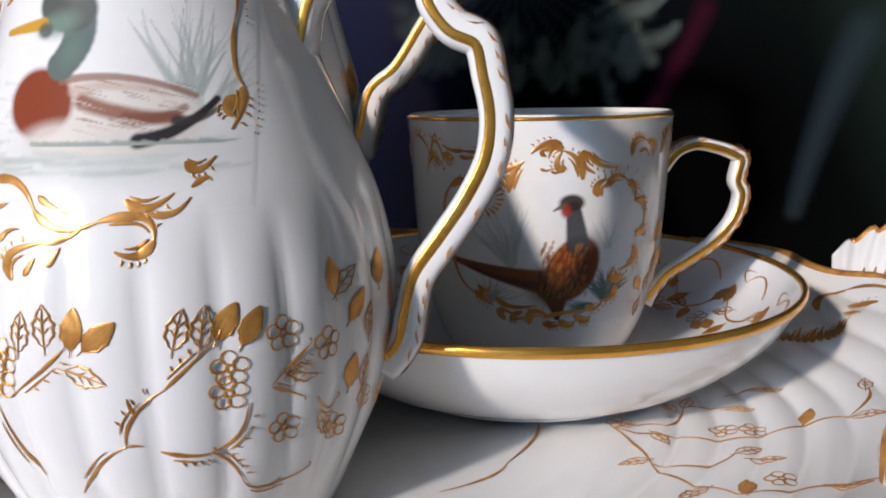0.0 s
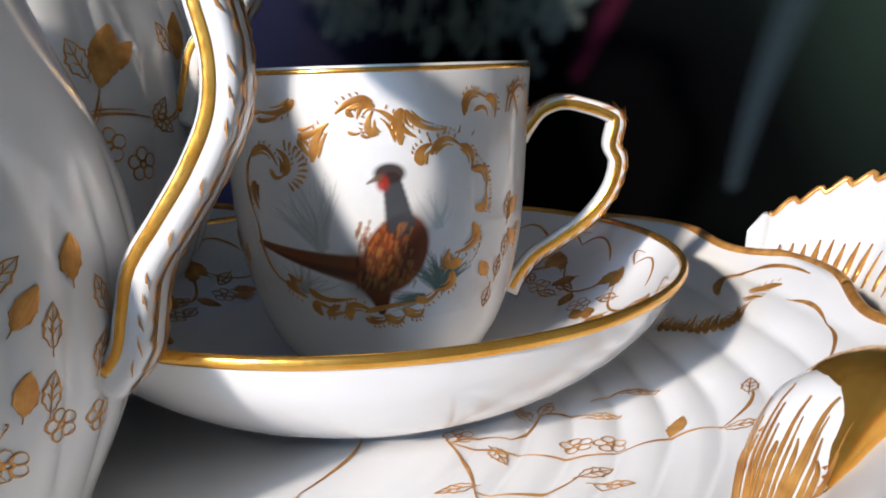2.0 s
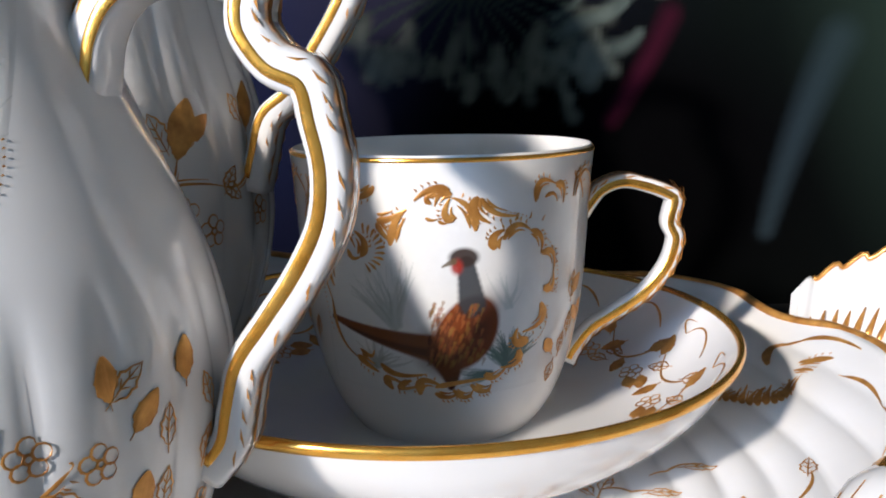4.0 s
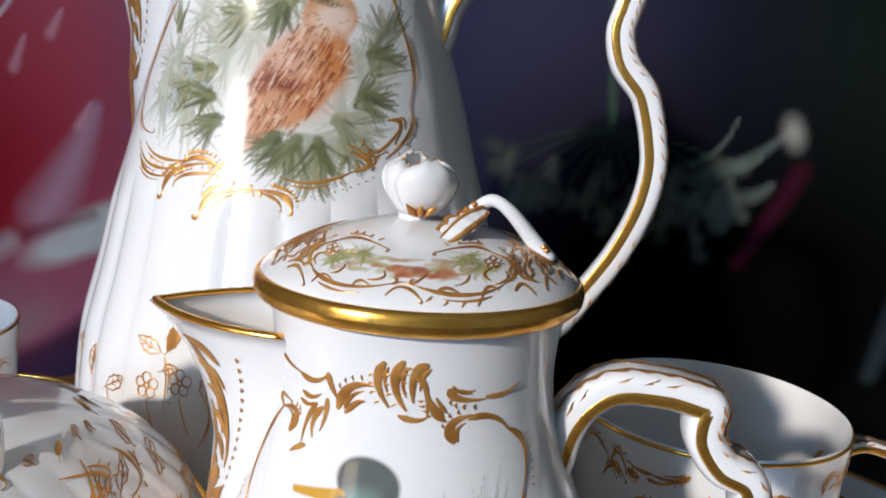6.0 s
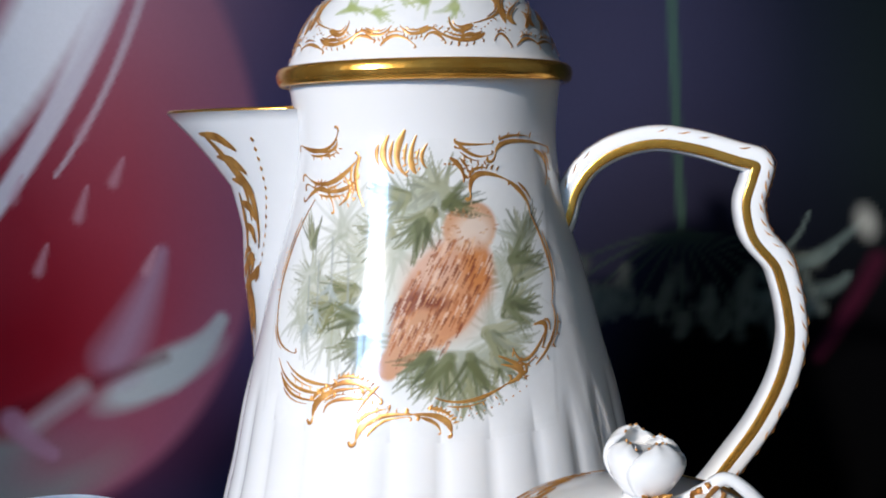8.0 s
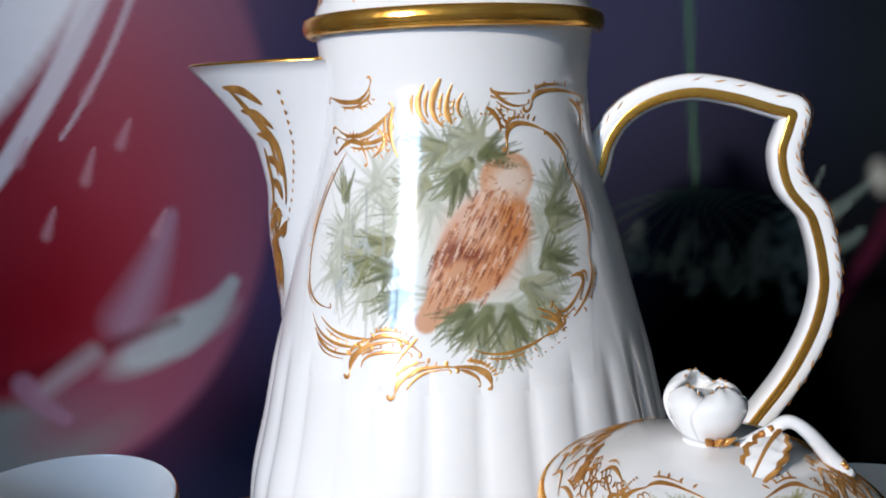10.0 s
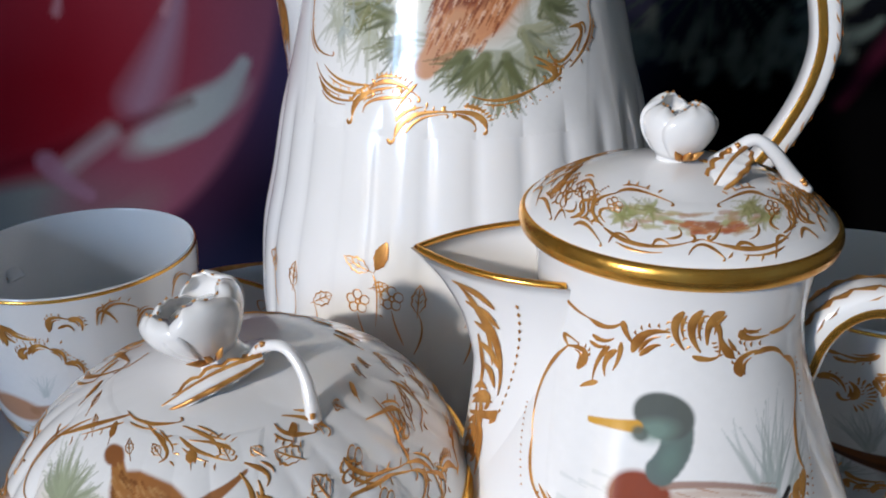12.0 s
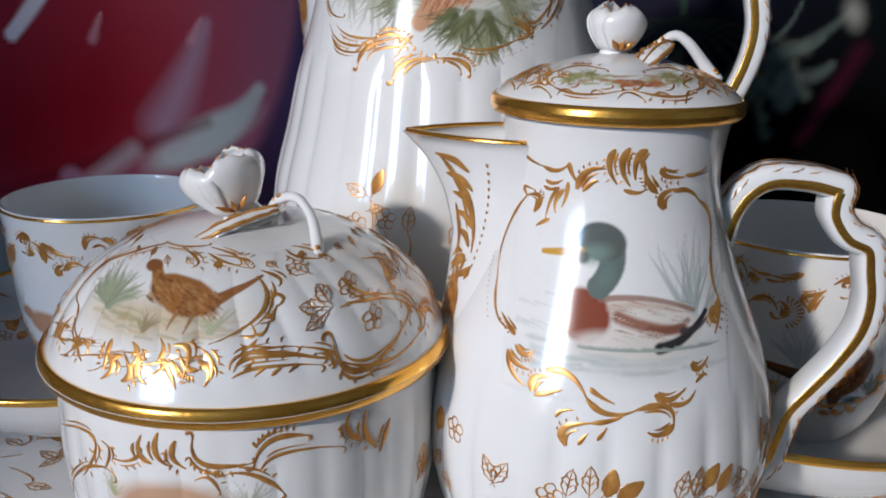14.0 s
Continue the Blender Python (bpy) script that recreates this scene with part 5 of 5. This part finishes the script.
p.brush(-8, 17, -9.8, 19.5, -11, 21.4, 3.4, (0.36, 0.16, 0.05), 1.0, 0.12, 0.85)
p.blob(-11.6, 21.4, 2.3, 1.8, 0, (0.26, 0.10, 0.035), 1.0, 0.12)
p.brush(-3, 11.5, -4, 9.5, -4.6, 7.6, 1.0, (0.34, 0.17, 0.07), 0.9)
p.brush(0, 11.2, -0.4, 9.2, -1.2, 7.2, 1.0, (0.34, 0.17, 0.07), 0.9)
for _ in range(160):
    q, r = random.uniform(-7, 8), random.uniform(-3.4, 3.4)
    p.brush(-3.5 + q, 15.2 - q * 0.3 + r, -3.2 + q, 15 - q * 0.3 + r, -2.4 + q, 14.3 - q * 0.3 + r, 0.5, random.choice([(0.16, 0.06, 0.02), (0.50, 0.27, 0.11), (0.40, 0.18, 0.06)]), 0.7)
p.done("painted_panel", on(BLID, 14, -2.5, -7.5), ENAMEL, lid, "painted bushes and sand with a plain brown shape", 0.00012)
g = Gilder(on(BLID, 14))
g.s(-24.5, 15.7, -36.2, 5, -33.6, -0.2, 0.8)
g.s(-14.3, 21, -20, 17.2, -32.6, 9.4, 0.8)
g.s(-10.5, 21.2, -4.8, 17.4, -5.3, 14.8, 0.8)
g.s(-3, 19.6, 1.1, 16.9, 5.9, 15, 0.8)
g.s(8, 12.5, 10.4, 4.3, 1.4, -2.1, 1)
g.s(-33.6, -0.2, -31, -4, -26.3, -5.9, 0.8)
g.s(11.1, 10.7, 12.1, 7.9, 11.2, 6.7, 0.8)
g.s(13, 5.2, 12.2, 2.9, 10.6, 3.1, 0.8)
g.s(11.8, 1.8, 11, -0.3, 9.4, -0.2, 0.8)
g.s(10.1, -1.3, 8.7, -2.9, 7.1, -2.2, 0.8)
g.s(-19.4, -6, -17.5, -8.2, -20.1, -10.8, 1.4)
g.s(-15.3, -5.2, -13.4, -8.5, -15.2, -10.3, 1.4)
g.s(-11.5, -4.6, -11.6, -8.3, -9.7, -10.1, 1.4)
g.s(-7.9, -4.7, -5.3, -7.6, -4, -10.6, 1.4)
g.s(-3.6, -3.9, -2.2, -6.4, -0.1, -6.9, 1.2)
g.s(-0.2, -5.3, 2, -7.3, 1.2, -9.9, 1.3)
g.s(5.6, -6.9, 9.9, -4, 24, -7.1, 1)
g.s(6.2, -8.4, 12.1, -6.8, 21.8, -7.7, 0.8)
g.s(25.3, -8.9, 24.1, -6.6, 21.7, -5.6, 0.8)
g.s(25.2, -4.7, 31.6, -10.9, 46, -4.8, 1.3)
g.s(26.5, -8.1, 37.4, -10.9, 49.6, -9.2, 0.8)
g.s(46.9, -2.8, 53.8, -7.2, 49.6, -9.2, 0.8)
g.s(26.2, 2.2, 33.6, 2.1, 42.9, -0.5, 0.8)
g.s(42.9, -0.5, 46.5, -3.8, 41.1, -7.7, 0.8)
g.s(38.2, 12.3, 41.4, 5.9, 42.9, -0.5, 0.8)
g.s(-34, -2.6, -36.8, -6.6, -33.9, -8, 0.8)
g.s(-27.8, -3.1, -28.3, -6.4, -26.3, -9.1, 0.8)
g.s(8.1, -7.5, 9.1, -6.6, 10, -5.6, 0.8)
g.s(10.2, -8.5, 11.4, -7.3, 12.1, -6.6, 0.8)
g.s(13.3, -8.5, 14.3, -7.6, 15.3, -7, 0.8)
g.s(16.4, -8.3, 17.4, -7.5, 18.2, -7.1, 0.8)
g.s(-55.8, 8.5, -43, 13.6, -31.4, 20.7, 0.75)
g.s(-54.9, 10.7, -55.7, 11.8, -34.2, 20.7, 0.75)
g.s(-56.3, 2.2, -46, 2.5, -43.6, -0.4, 0.75)
g.s(-15.6, 21, -10.3, 20.9, -4.5, 22.4, 0.75)
g.s(-7.1, 19.7, -5.5, 18.7, -5.8, 17.7, 0.75)
g.s(-3.1, 21.9, 1.5, 19.9, 4.1, 17, 0.75)
g.s(-1.3, 19.2, 2.8, 18.5, 6.1, 16.8, 0.75)
g.s(8.5, 14, 12.3, 11.6, 12.6, 9.4, 0.75)
g.s(11.3, 8.2, 13.9, 6.6, 12.7, 4.5, 0.75)
g.s(10.9, 3.8, 12.5, 2.2, 10.2, 1.7, 0.75)
g.s(8.4, 1.9, 9.5, -0.6, 6.8, -0.7, 0.75)
g.s(6.4, -7.3, 9.8, -3.7, 17.2, -3.7, 0.75)
g.s(7.2, -6.1, 11.7, -4.9, 22.2, -6.3, 0.75)
g.s(18.1, -3.9, 23.2, -5.3, 24.8, -7.6, 0.75)
g.s(27.5, -7.1, 33.4, -9.2, 42.6, -6.6, 0.75)
g.s(-18.5, -3.1, -19.2, -6, -19.5, -9.2, 1.2)
g.s(-13.5, -2.8, -12, -5.2, -14, -8.3, 1.2)
g.s(-8.2, -1.5, -7, -3.6, -8.2, -6.4, 1.2)
g.s(-5.1, -2.5, -2.1, -3.2, -2.7, -8.6, 1.2)
g.s(-0.3, -3.1, 2.2, -4.9, 2.4, -8.5, 1.1)
g.s(-37.8, -3.5, -39.6, -7, -33.6, -7.3, 0.75)
g.s(-27.6, -5, -25.3, -6, -25.7, -8, 0.75)
g.s(13.7, 20.8, 18.8, 18.2, 23.5, 14.6, 0.75)
g.s(12.6, 19.8, 15.3, 17, 20.1, 15.1, 0.75)
g.s(48.5, 10.1, 54.7, 4.5, 50.3, 1.4, 0.75)
g.s(33.6, 11.1, 44.5, 7.6, 43.3, 4.2, 0.75)
g.s(26.5, 8.8, 31.7, 4.1, 41.4, 1.2, 0.75)
g.s(41.4, 1.2, 48.9, -2.8, 50.9, -8.4, 0.75)
for x, y, a in ((22.5, 3.2, 170), (23.5, 2.2, 215), (23.5, 4.2, 125), (18, 12, 150), (48, 4, 60), (56, 8, 120)):
    g.leaf(x, y, a, 5.5, 3.0, 0.4)
for x, y in ((28.5, 6.9), (34.7, -1.8), (43.5, 5.7), (64, 3)):
    g.flower(x, y, 1.7, 0.42)
for k in range(5, 24):
    g.s(k * 11 - 4, -9 + k % 2, k * 11, -6, k * 11 + 5, -9, 1.1)
for k in range(-14, 15):
    g.leaf(k * 5.5, 15 + k % 2, 100 + 20 * (k % 3), 2.6, 1.6, 0.3, k % 3 == 0)
g.done(lid)
p = Painting(-24, 22, 0, 20, 0.4, WHITE)
p.blob(-2, 11, 13, 5.5, 3, (0.55, 0.30, 0.16), 0.9, 0.25)
p.spray(-15, 12, 16, 5, 20, 160, 0.9, [(0.45, 0.44, 0.25)], 0.6)
p.spray(13, 12, 16, 6, 20, 160, 0.9, [(0.36, 0.38, 0.26)], 0.6)
p.done("painted_panel", on(BOWL, 30, -5, 0), ENAMEL, body, "painted bushes with a plain tan shape")
g = Gilder(on(BOWL, 30))
g.s(-41.9, 18.5, -27.9, 22.9, -24.4, 20.4, 0.8)
g.s(-42.8, 0.9, -31.1, 12.8, -21.5, 16.4, 0.8)
g.s(-12, 26, -13, 22.2, -10.1, 20.4, 1.3)
g.s(-8.3, 27.1, -9.2, 22.9, -6.5, 20.3, 1.3)
g.s(-5, 25.7, -5.8, 22.1, -3.2, 20, 1.2)
g.s(-19.5, 19.5, -15.2, 20, -12.4, 22.3, 0.8)
g.s(-1.7, 26, 0.1, 21.3, 8.5, 21, 1.2)
g.s(9.5, 20.9, 12.8, 25.3, 19.3, 25.3, 1.3)
g.s(10.5, 19.6, 15.9, 22.4, 26.1, 21.1, 0.8)
g.s(4.2, 18.9, 9.4, 18.5, 14.5, 14.1, 1.1)
g.s(28.8, 27.5, 28.1, 24.1, 31.3, 20.6, 1.4)
g.s(32.8, 26.9, 32.1, 22.8, 34.9, 17.9, 1.4)
g.s(39, 22.7, 37.3, 19.5, 35.7, 16.4, 1.4)
g.s(-25.9, 22.4, -24.6, 19.1, -30.1, 11.9, 0.8)
g.s(-22.3, 22.3, -20.2, 20.5, -22.4, 16.1, 0.8)
g.s(-1.7, 17.7, 1, 18.3, 2.9, 15.3, 0.8)
for x, y, a in ((52, 5, 90), (54, 3, 140), (50, 2, 40)):
    g.leaf(x, y, a, 6, 3.2, 0.45)
g.done(body)
finial(lid, -2.0, 0, 29.0, 9.6, 12.0, -22, 0.02, [(0, 0, 26.0), (5, -2, 28), (8, -5, 32), (12.5, -7, 33), (16, -10, 29.5), (17.5, -13, 25), (18, -15, 22.5)], [(8, -6, 31), (-9, -14, 25.0), 3.2])


# ---- cups and saucers ----
def cup_and_saucer(x, y, turn, shape, green, hand=1):
    s = thing("saucer", (x - 0.0035, y + 0.0030, 0.0196), "deep white porcelain saucer with a gold rim on the tray", "saucer", "saucers on the tray", turn)
    d = part("dish", SAUCER.mesh("dish", 160), PORCELAIN, s)
    part("rim_line", ring("rim_line", SAUCER.line[:, 0].max() * 1000 - 0.4, SAUCER.line[:, 1].max() * 1000 - 0.3, 0.9, 1.2, 128), GOLD, s, "gold rim line")
    inner = SAUCER.s[int(np.argmax(SAUCER.line[:, 1]))]

    def place(p, off):
        return SAUCER.at(p[:, 0] / 50.0, inner + (p[:, 1] + 1.5) * 0.001, off)
    g = Gilder(place)
    for k in range(16):
        a = 6.2832 * 50 / 16 * k
        g.stroke(a - 8, 15, a, 19 + 3 * (k % 2), a + 9, 12, 0.8)
        for j, (dx, dy) in enumerate(((2, 16), (-3, 20), (5, 21), (-7, 15), (8, 14), (1, 25))):
            g.leaf(a + dx, dy + (k + j) % 3, 35 + 63 * j + 20 * (k % 3), 6.5, 3.2, 0.6, (j + k) % 3 != 0)
        g.stroke(a - 4, 9, a + 2, 3.5, a + 7, 7, 0.7)
        g.stroke(a + 7, 7, a + 9.5, 4, a + 6, 3, 0.6)
        g.flower(a + 9, 24, 2.0, 0.5)
    g.done(d)
    c = thing("coffee_cup", (x, y, 0.0255), "white porcelain coffee cup with gilding standing in its saucer", "cup", "cups on the tray", turn)
    body = part("body", CUP.mesh("body", 160), PORCELAIN, c)
    part("rim_line", ring("rim_line", 33.8, 62.9, 0.4, 0.5, 128), GOLD, c, "thin gold rim line")
    h = smooth_line([(31.5, 0, 47), (33.5, 0, 50), (36.5, 0, 53.2), (41.4, 0, 54.7), (47.5, 0, 53.4), (52, 0, 51.5), (53, 0, 50), (52.2, 0, 45), (53.6, 0, 41), (51.8, 0, 34.7), (46.9, 0, 28.5), (40.4, 0, 23.8), (34.6, 0, 20), (30.5, 0, 15), (29, 0, 12)], 6) * np.array([hand, 1, 1])
    strap(c, h, [6, 5.5, 5, 5.2, 5.5, 5, 4.8, 5, 6], [4.0, 3.6, 3.4, 3.6, 4.0, 3.6, 3.4, 3.6, 4.0], 2.0, -0.2)
    p = Painting(-28, 22, -14, 23, 0.24, WHITE)
    p.spray(-10, 3, 50, 13, 70, 150, 0.9, [(0.45, 0.49, 0.46), (0.55, 0.58, 0.56), (0.36, 0.40, 0.36)], 0.5)
    p.spray(13, 6, 16, 8, 50, 130, 0.7, [(0.50, 0.56, 0.54)], 0.45)
    p.blob(2, 8, 13, 13, 0, (0.72, 0.77, 0.82), 0.35, 0.8)
    p.spray(13, -7, 60, 8, 20, 150, 0.9, green, 0.9)
    p.spray(9, -9, 40, 6, 160, 200, 0.8, green, 0.6)
    p.spray(-14, -7, 26, 7, 10, 170, 0.9, [(0.34, 0.33, 0.27), (0.45, 0.46, 0.42)], 0.5)
    shape(p)
    p.done("painted_panel", on(CUP, 30, 0, -2.3), ENAMEL, body, "painted reeds and foliage with plain brown shapes")
    g = Gilder(on(CUP, 30))
    g.stroke(1.4, 27.3, -2.1, 27.5, -5.4, 25.4, 1.8)
    g.stroke(-2.1, 24.8, -3, 25.9, -0.9, 27.1, 1.1)
    g.stroke(1.8, 26.5, -0.3, 26.7, -1.5, 24.3, 1.3)
    g.stroke(2.2, 21.6, 0.4, 22.7, 1.4, 25.8, 1.7)
    g.stroke(6.3, 19.3, 5.1, 23.7, 1.8, 25.9, 1.7)
    g.stroke(6.9, 25.9, 6.1, 23.2, 9.2, 20.7, 1.9)
    g.stroke(7.6, 25.6, 10.2, 22.7, 15.3, 21.8, 1.3)
    g.stroke(10.2, 15.4, 9.9, 17.8, 12.2, 19.2, 2.1)
    g.stroke(12, 17.2, 14.8, 19.9, 18.1, 18.6, 1.5)
    g.stroke(18.1, 18.6, 20.8, 16.9, 20.8, 13.6, 1.4)
    g.stroke(20.8, 13.6, 24.3, 13.2, 24.6, 9.1, 1.3)
    g.stroke(21.6, 6, 24.3, 6, 24.6, 9.1, 1.5)
    g.stroke(21, 3.1, 21.6, -0.7, 16.4, -2.6, 1.7)
    g.stroke(18.1, -4.8, 14.8, -4.5, 15.3, -1.6, 2.1)
    g.stroke(15.8, -6.3, 15.3, -9.4, 11.4, -9.9, 1.5)
    g.stroke(8, -11, 10.2, -12.1, 13.1, -9.6, 1.4)
    g.stroke(-13.4, 28.1, -16.5, 25.9, -21.6, 25.9, 1.5)
    g.stroke(-21.6, 25.9, -25.2, 25.9, -27.7, 27, 1.1)
    g.stroke(-22.9, 24.6, -19.6, 24.3, -15.8, 25.9, 0.9)
    g.stroke(-12.8, 21.9, -11, 21.6, -6.9, 23.7, 1.7)
    g.stroke(-10.4, 16.5, -9.3, 21, -6.9, 23.7, 1.8)
    g.stroke(-13, 21, -12.1, 19.1, -10.2, 17.2, 1.4)
    g.stroke(-26, 17.2, -21.6, 19.1, -18.3, 15.6, 1.4)
    g.stroke(-17, 13.9, -16.1, 16.7, -18.3, 18.9, 1.9)
    g.stroke(-20.2, 15.1, -19, 13.4, -17, 13.9, 1.1)
    g.stroke(-26, 17.2, -28.1, 11.3, -25.6, 3.7, 1)
    g.stroke(-24.7, 12.1, -26, 10.2, -24.7, 6.7, 1.9)
    g.stroke(-25.6, 3.7, -23.7, -3.9, -19, -8.3, 1)
    g.stroke(-19, -7.7, -17, -9.4, -14, -11, 1.7)
    g.stroke(-18.3, -6.1, -15.8, -7.4, -14.9, -5.9, 1.1)
    g.stroke(-13.4, -8.8, -9.8, -11, -3.9, -10.5, 1.5)
    g.stroke(-11, -14.8, -12.2, -12.1, -8.6, -13.2, 1.8)
    g.stroke(-6.9, -12.1, -9.3, -14.3, -3.9, -13.2, 1.4)
    g.stroke(-5.1, -15.6, -4.5, -12.1, -0.3, -13.7, 1.9)
    g.stroke(-2.1, -13.7, 2.8, -12.6, 9.2, -12.1, 1.3)
    g.stroke(1.6, -14.3, 4, -16.4, 5.7, -14.6, 1.4)
    g.stroke(5.1, -13.2, 8, -15.3, 9.5, -13.7, 1.5)
    g.stroke(-2.1, -15, 0.4, -16.2, 2.8, -15, 1.3)
    g.stroke(19.3, 24.1, 20.4, 28.1, 24.6, 27.3, 1.4)
    g.stroke(24.6, 27.3, 27.2, 26.5, 27.2, 23.2, 1.4)
    g.stroke(21.6, 24.8, 24, 25.4, 25.2, 23.7, 0.9)
    g.stroke(9.2, 24, 10.2, 23, 11, 22.8, 0.7)
    g.stroke(-3.3, 22.1, -2.1, 21.6, -0.9, 21.9, 0.7)
    g.stroke(-0.9, 21.5, 0.1, 21, 1, 21.2, 0.7)
    g.stroke(-27.7, 25.4, -26, 23.7, -24.4, 24.3, 1.5)
    g.stroke(-32.5, 25.4, -30.9, 23.7, -29.2, 21.9, 1.4)
    for k in range(11):
        a = radians(-75 + 15 * k)
        g.stroke(-17 + 3.4 * math.cos(a), 15.6 + 3.2 * math.sin(a), -17 + 4.5 * math.cos(a + 0.1), 15.6 + 4.2 * math.sin(a + 0.1), -17 + 5.6 * math.cos(a + 0.12), 15.6 + 5.2 * math.sin(a + 0.12), 0.6, 0.7)
    for x, y, a in ((12, 19.5, 110), (15, 21, 95), (18, 21, 75), (21, 20.2, 55), (-22, 25, 260), (-25, 24.6, 262), (-28, 24.4, 265)):
        g.stroke(x, y, x + 0.6 * math.cos(radians(a)), y + 0.6 * math.sin(radians(a)), x + 1.3 * math.cos(radians(a)), y + 1.3 * math.sin(radians(a)), 0.4)
    g.dots(-28, 12, -29.2, 6, -26, -3, 16, 0.22)
    g.dots(22.1, 16.6, 27.3, 12, 25.7, 4.5, 16, 0.22)
    g.dots(23, 2, 23.7, -3.5, 19.3, -5.6, 12, 0.22)
    g.dots(12.5, 22.5, 15.4, 22.5, 17.8, 21, 7, 0.2)
    g.leaf(32, 2, 80, 6, 3.2, 0.45)
    g.leaf(33, 3, 45, 5, 2.6, 0.4, True)
    g.leaf(25, -9, 120, 4, 2.8, 0.4, True)
    g.leaf(28, -10, 75, 5, 2.4, 0.4)
    g.leaf(26, -12, 250, 5, 2.8, 0.4)
    for x in (36, 58, 80, 102, -40, -60):
        g.leaf(x, -4, 70, 5, 2.6, 0.4)
        g.leaf(x, -4, 130, 5, 2.6, 0.4, True)
        g.s(x - 4, 24, x, 29, x + 6, 26, 0.9)
        g.s(x + 5, 20, x + 8, 24, x + 12, 22, 0.9)
    for x in (-33, 31):
        g.s(x, 24, x + 2, 28, x + 5, 24, 1.0)
        g.leaf(x, -6, 80, 5, 2.6, 0.4)
    g.done(body)


def tall_shape(p):
    p.blob(4.4, 0.6, 6.0, 8.6, -30, (0.20, 0.046, 0.012), 1.0, 0.07)
    p.blob(-0.5, -3.0, 5.2, 5.0, -30, (0.11, 0.040, 0.016), 0.85, 0.4)
    p.blob(7.2, 2.6, 2.6, 5.6, -16, (0.085, 0.022, 0.012), 0.8, 0.6)
    p.brush(-2, -2.5, -12, -0.6, -25.5, 2.2, 6.2, (0.21, 0.062, 0.020), 1.0, 0.12, 0.2)
    p.brush(-3, -3.4, -12, -1.8, -21, 0.6, 2.0, (0.06, 0.022, 0.012), 0.7, 0.5, 0.3)
    p.brush(0, -4, 1.5, -8, 1.2, -11.5, 7.0, (0.14, 0.042, 0.016), 1.0, 0.15, 0.2)
    p.brush(5.6, 7, 5.0, 11, 4.4, 15, 5.6, (0.040, 0.046, 0.056), 0.97, 0.15, 0.62)
    p.blob(4.0, 16.4, 3.0, 2.0, 0, (0.040, 0.026, 0.022), 0.97, 0.2)
    p.blob(2.6, 14.6, 1.2, 1.6, 0, (0.36, 0.03, 0.02), 0.95, 0.4)
    p.brush(2.0, 15.7, 0.9, 15.3, -0.2, 14.7, 1.3, (0.13, 0.09, 0.05), 0.9, 0.3, 0.3)
    for _ in range(150):
        q, r = random.uniform(-6, 5), random.uniform(-7, 6)
        p.brush(3 + q, 1.5 + r, 2.8 + q, 0.9 + r, 2.5 + q, 0 + r, 0.7, random.choice([(0.34, 0.10, 0.03), (0.07, 0.02, 0.01), (0.26, 0.13, 0.03)]), 0.6)


def low_shape(p):
    p.blob(2, 0, 9, 4.5, -8, (0.48, 0.24, 0.13), 0.95, 0.2)
    p.brush(8, 0, 13, 1, 17, 3, 3.0, (0.40, 0.20, 0.11), 0.9, 0.4, 0.3)
    p.blob(-7, 3, 3, 2.4, 0, (0.45, 0.22, 0.12), 0.95, 0.3)


cup_and_saucer(0.0247, 0.2152, 0, tall_shape, [(0.09, 0.15, 0.13), (0.13, 0.20, 0.17)])
cup_and_saucer(-0.201, 0.2379, -25, low_shape, [(0.34, 0.40, 0.20), (0.44, 0.50, 0.30)], -1)
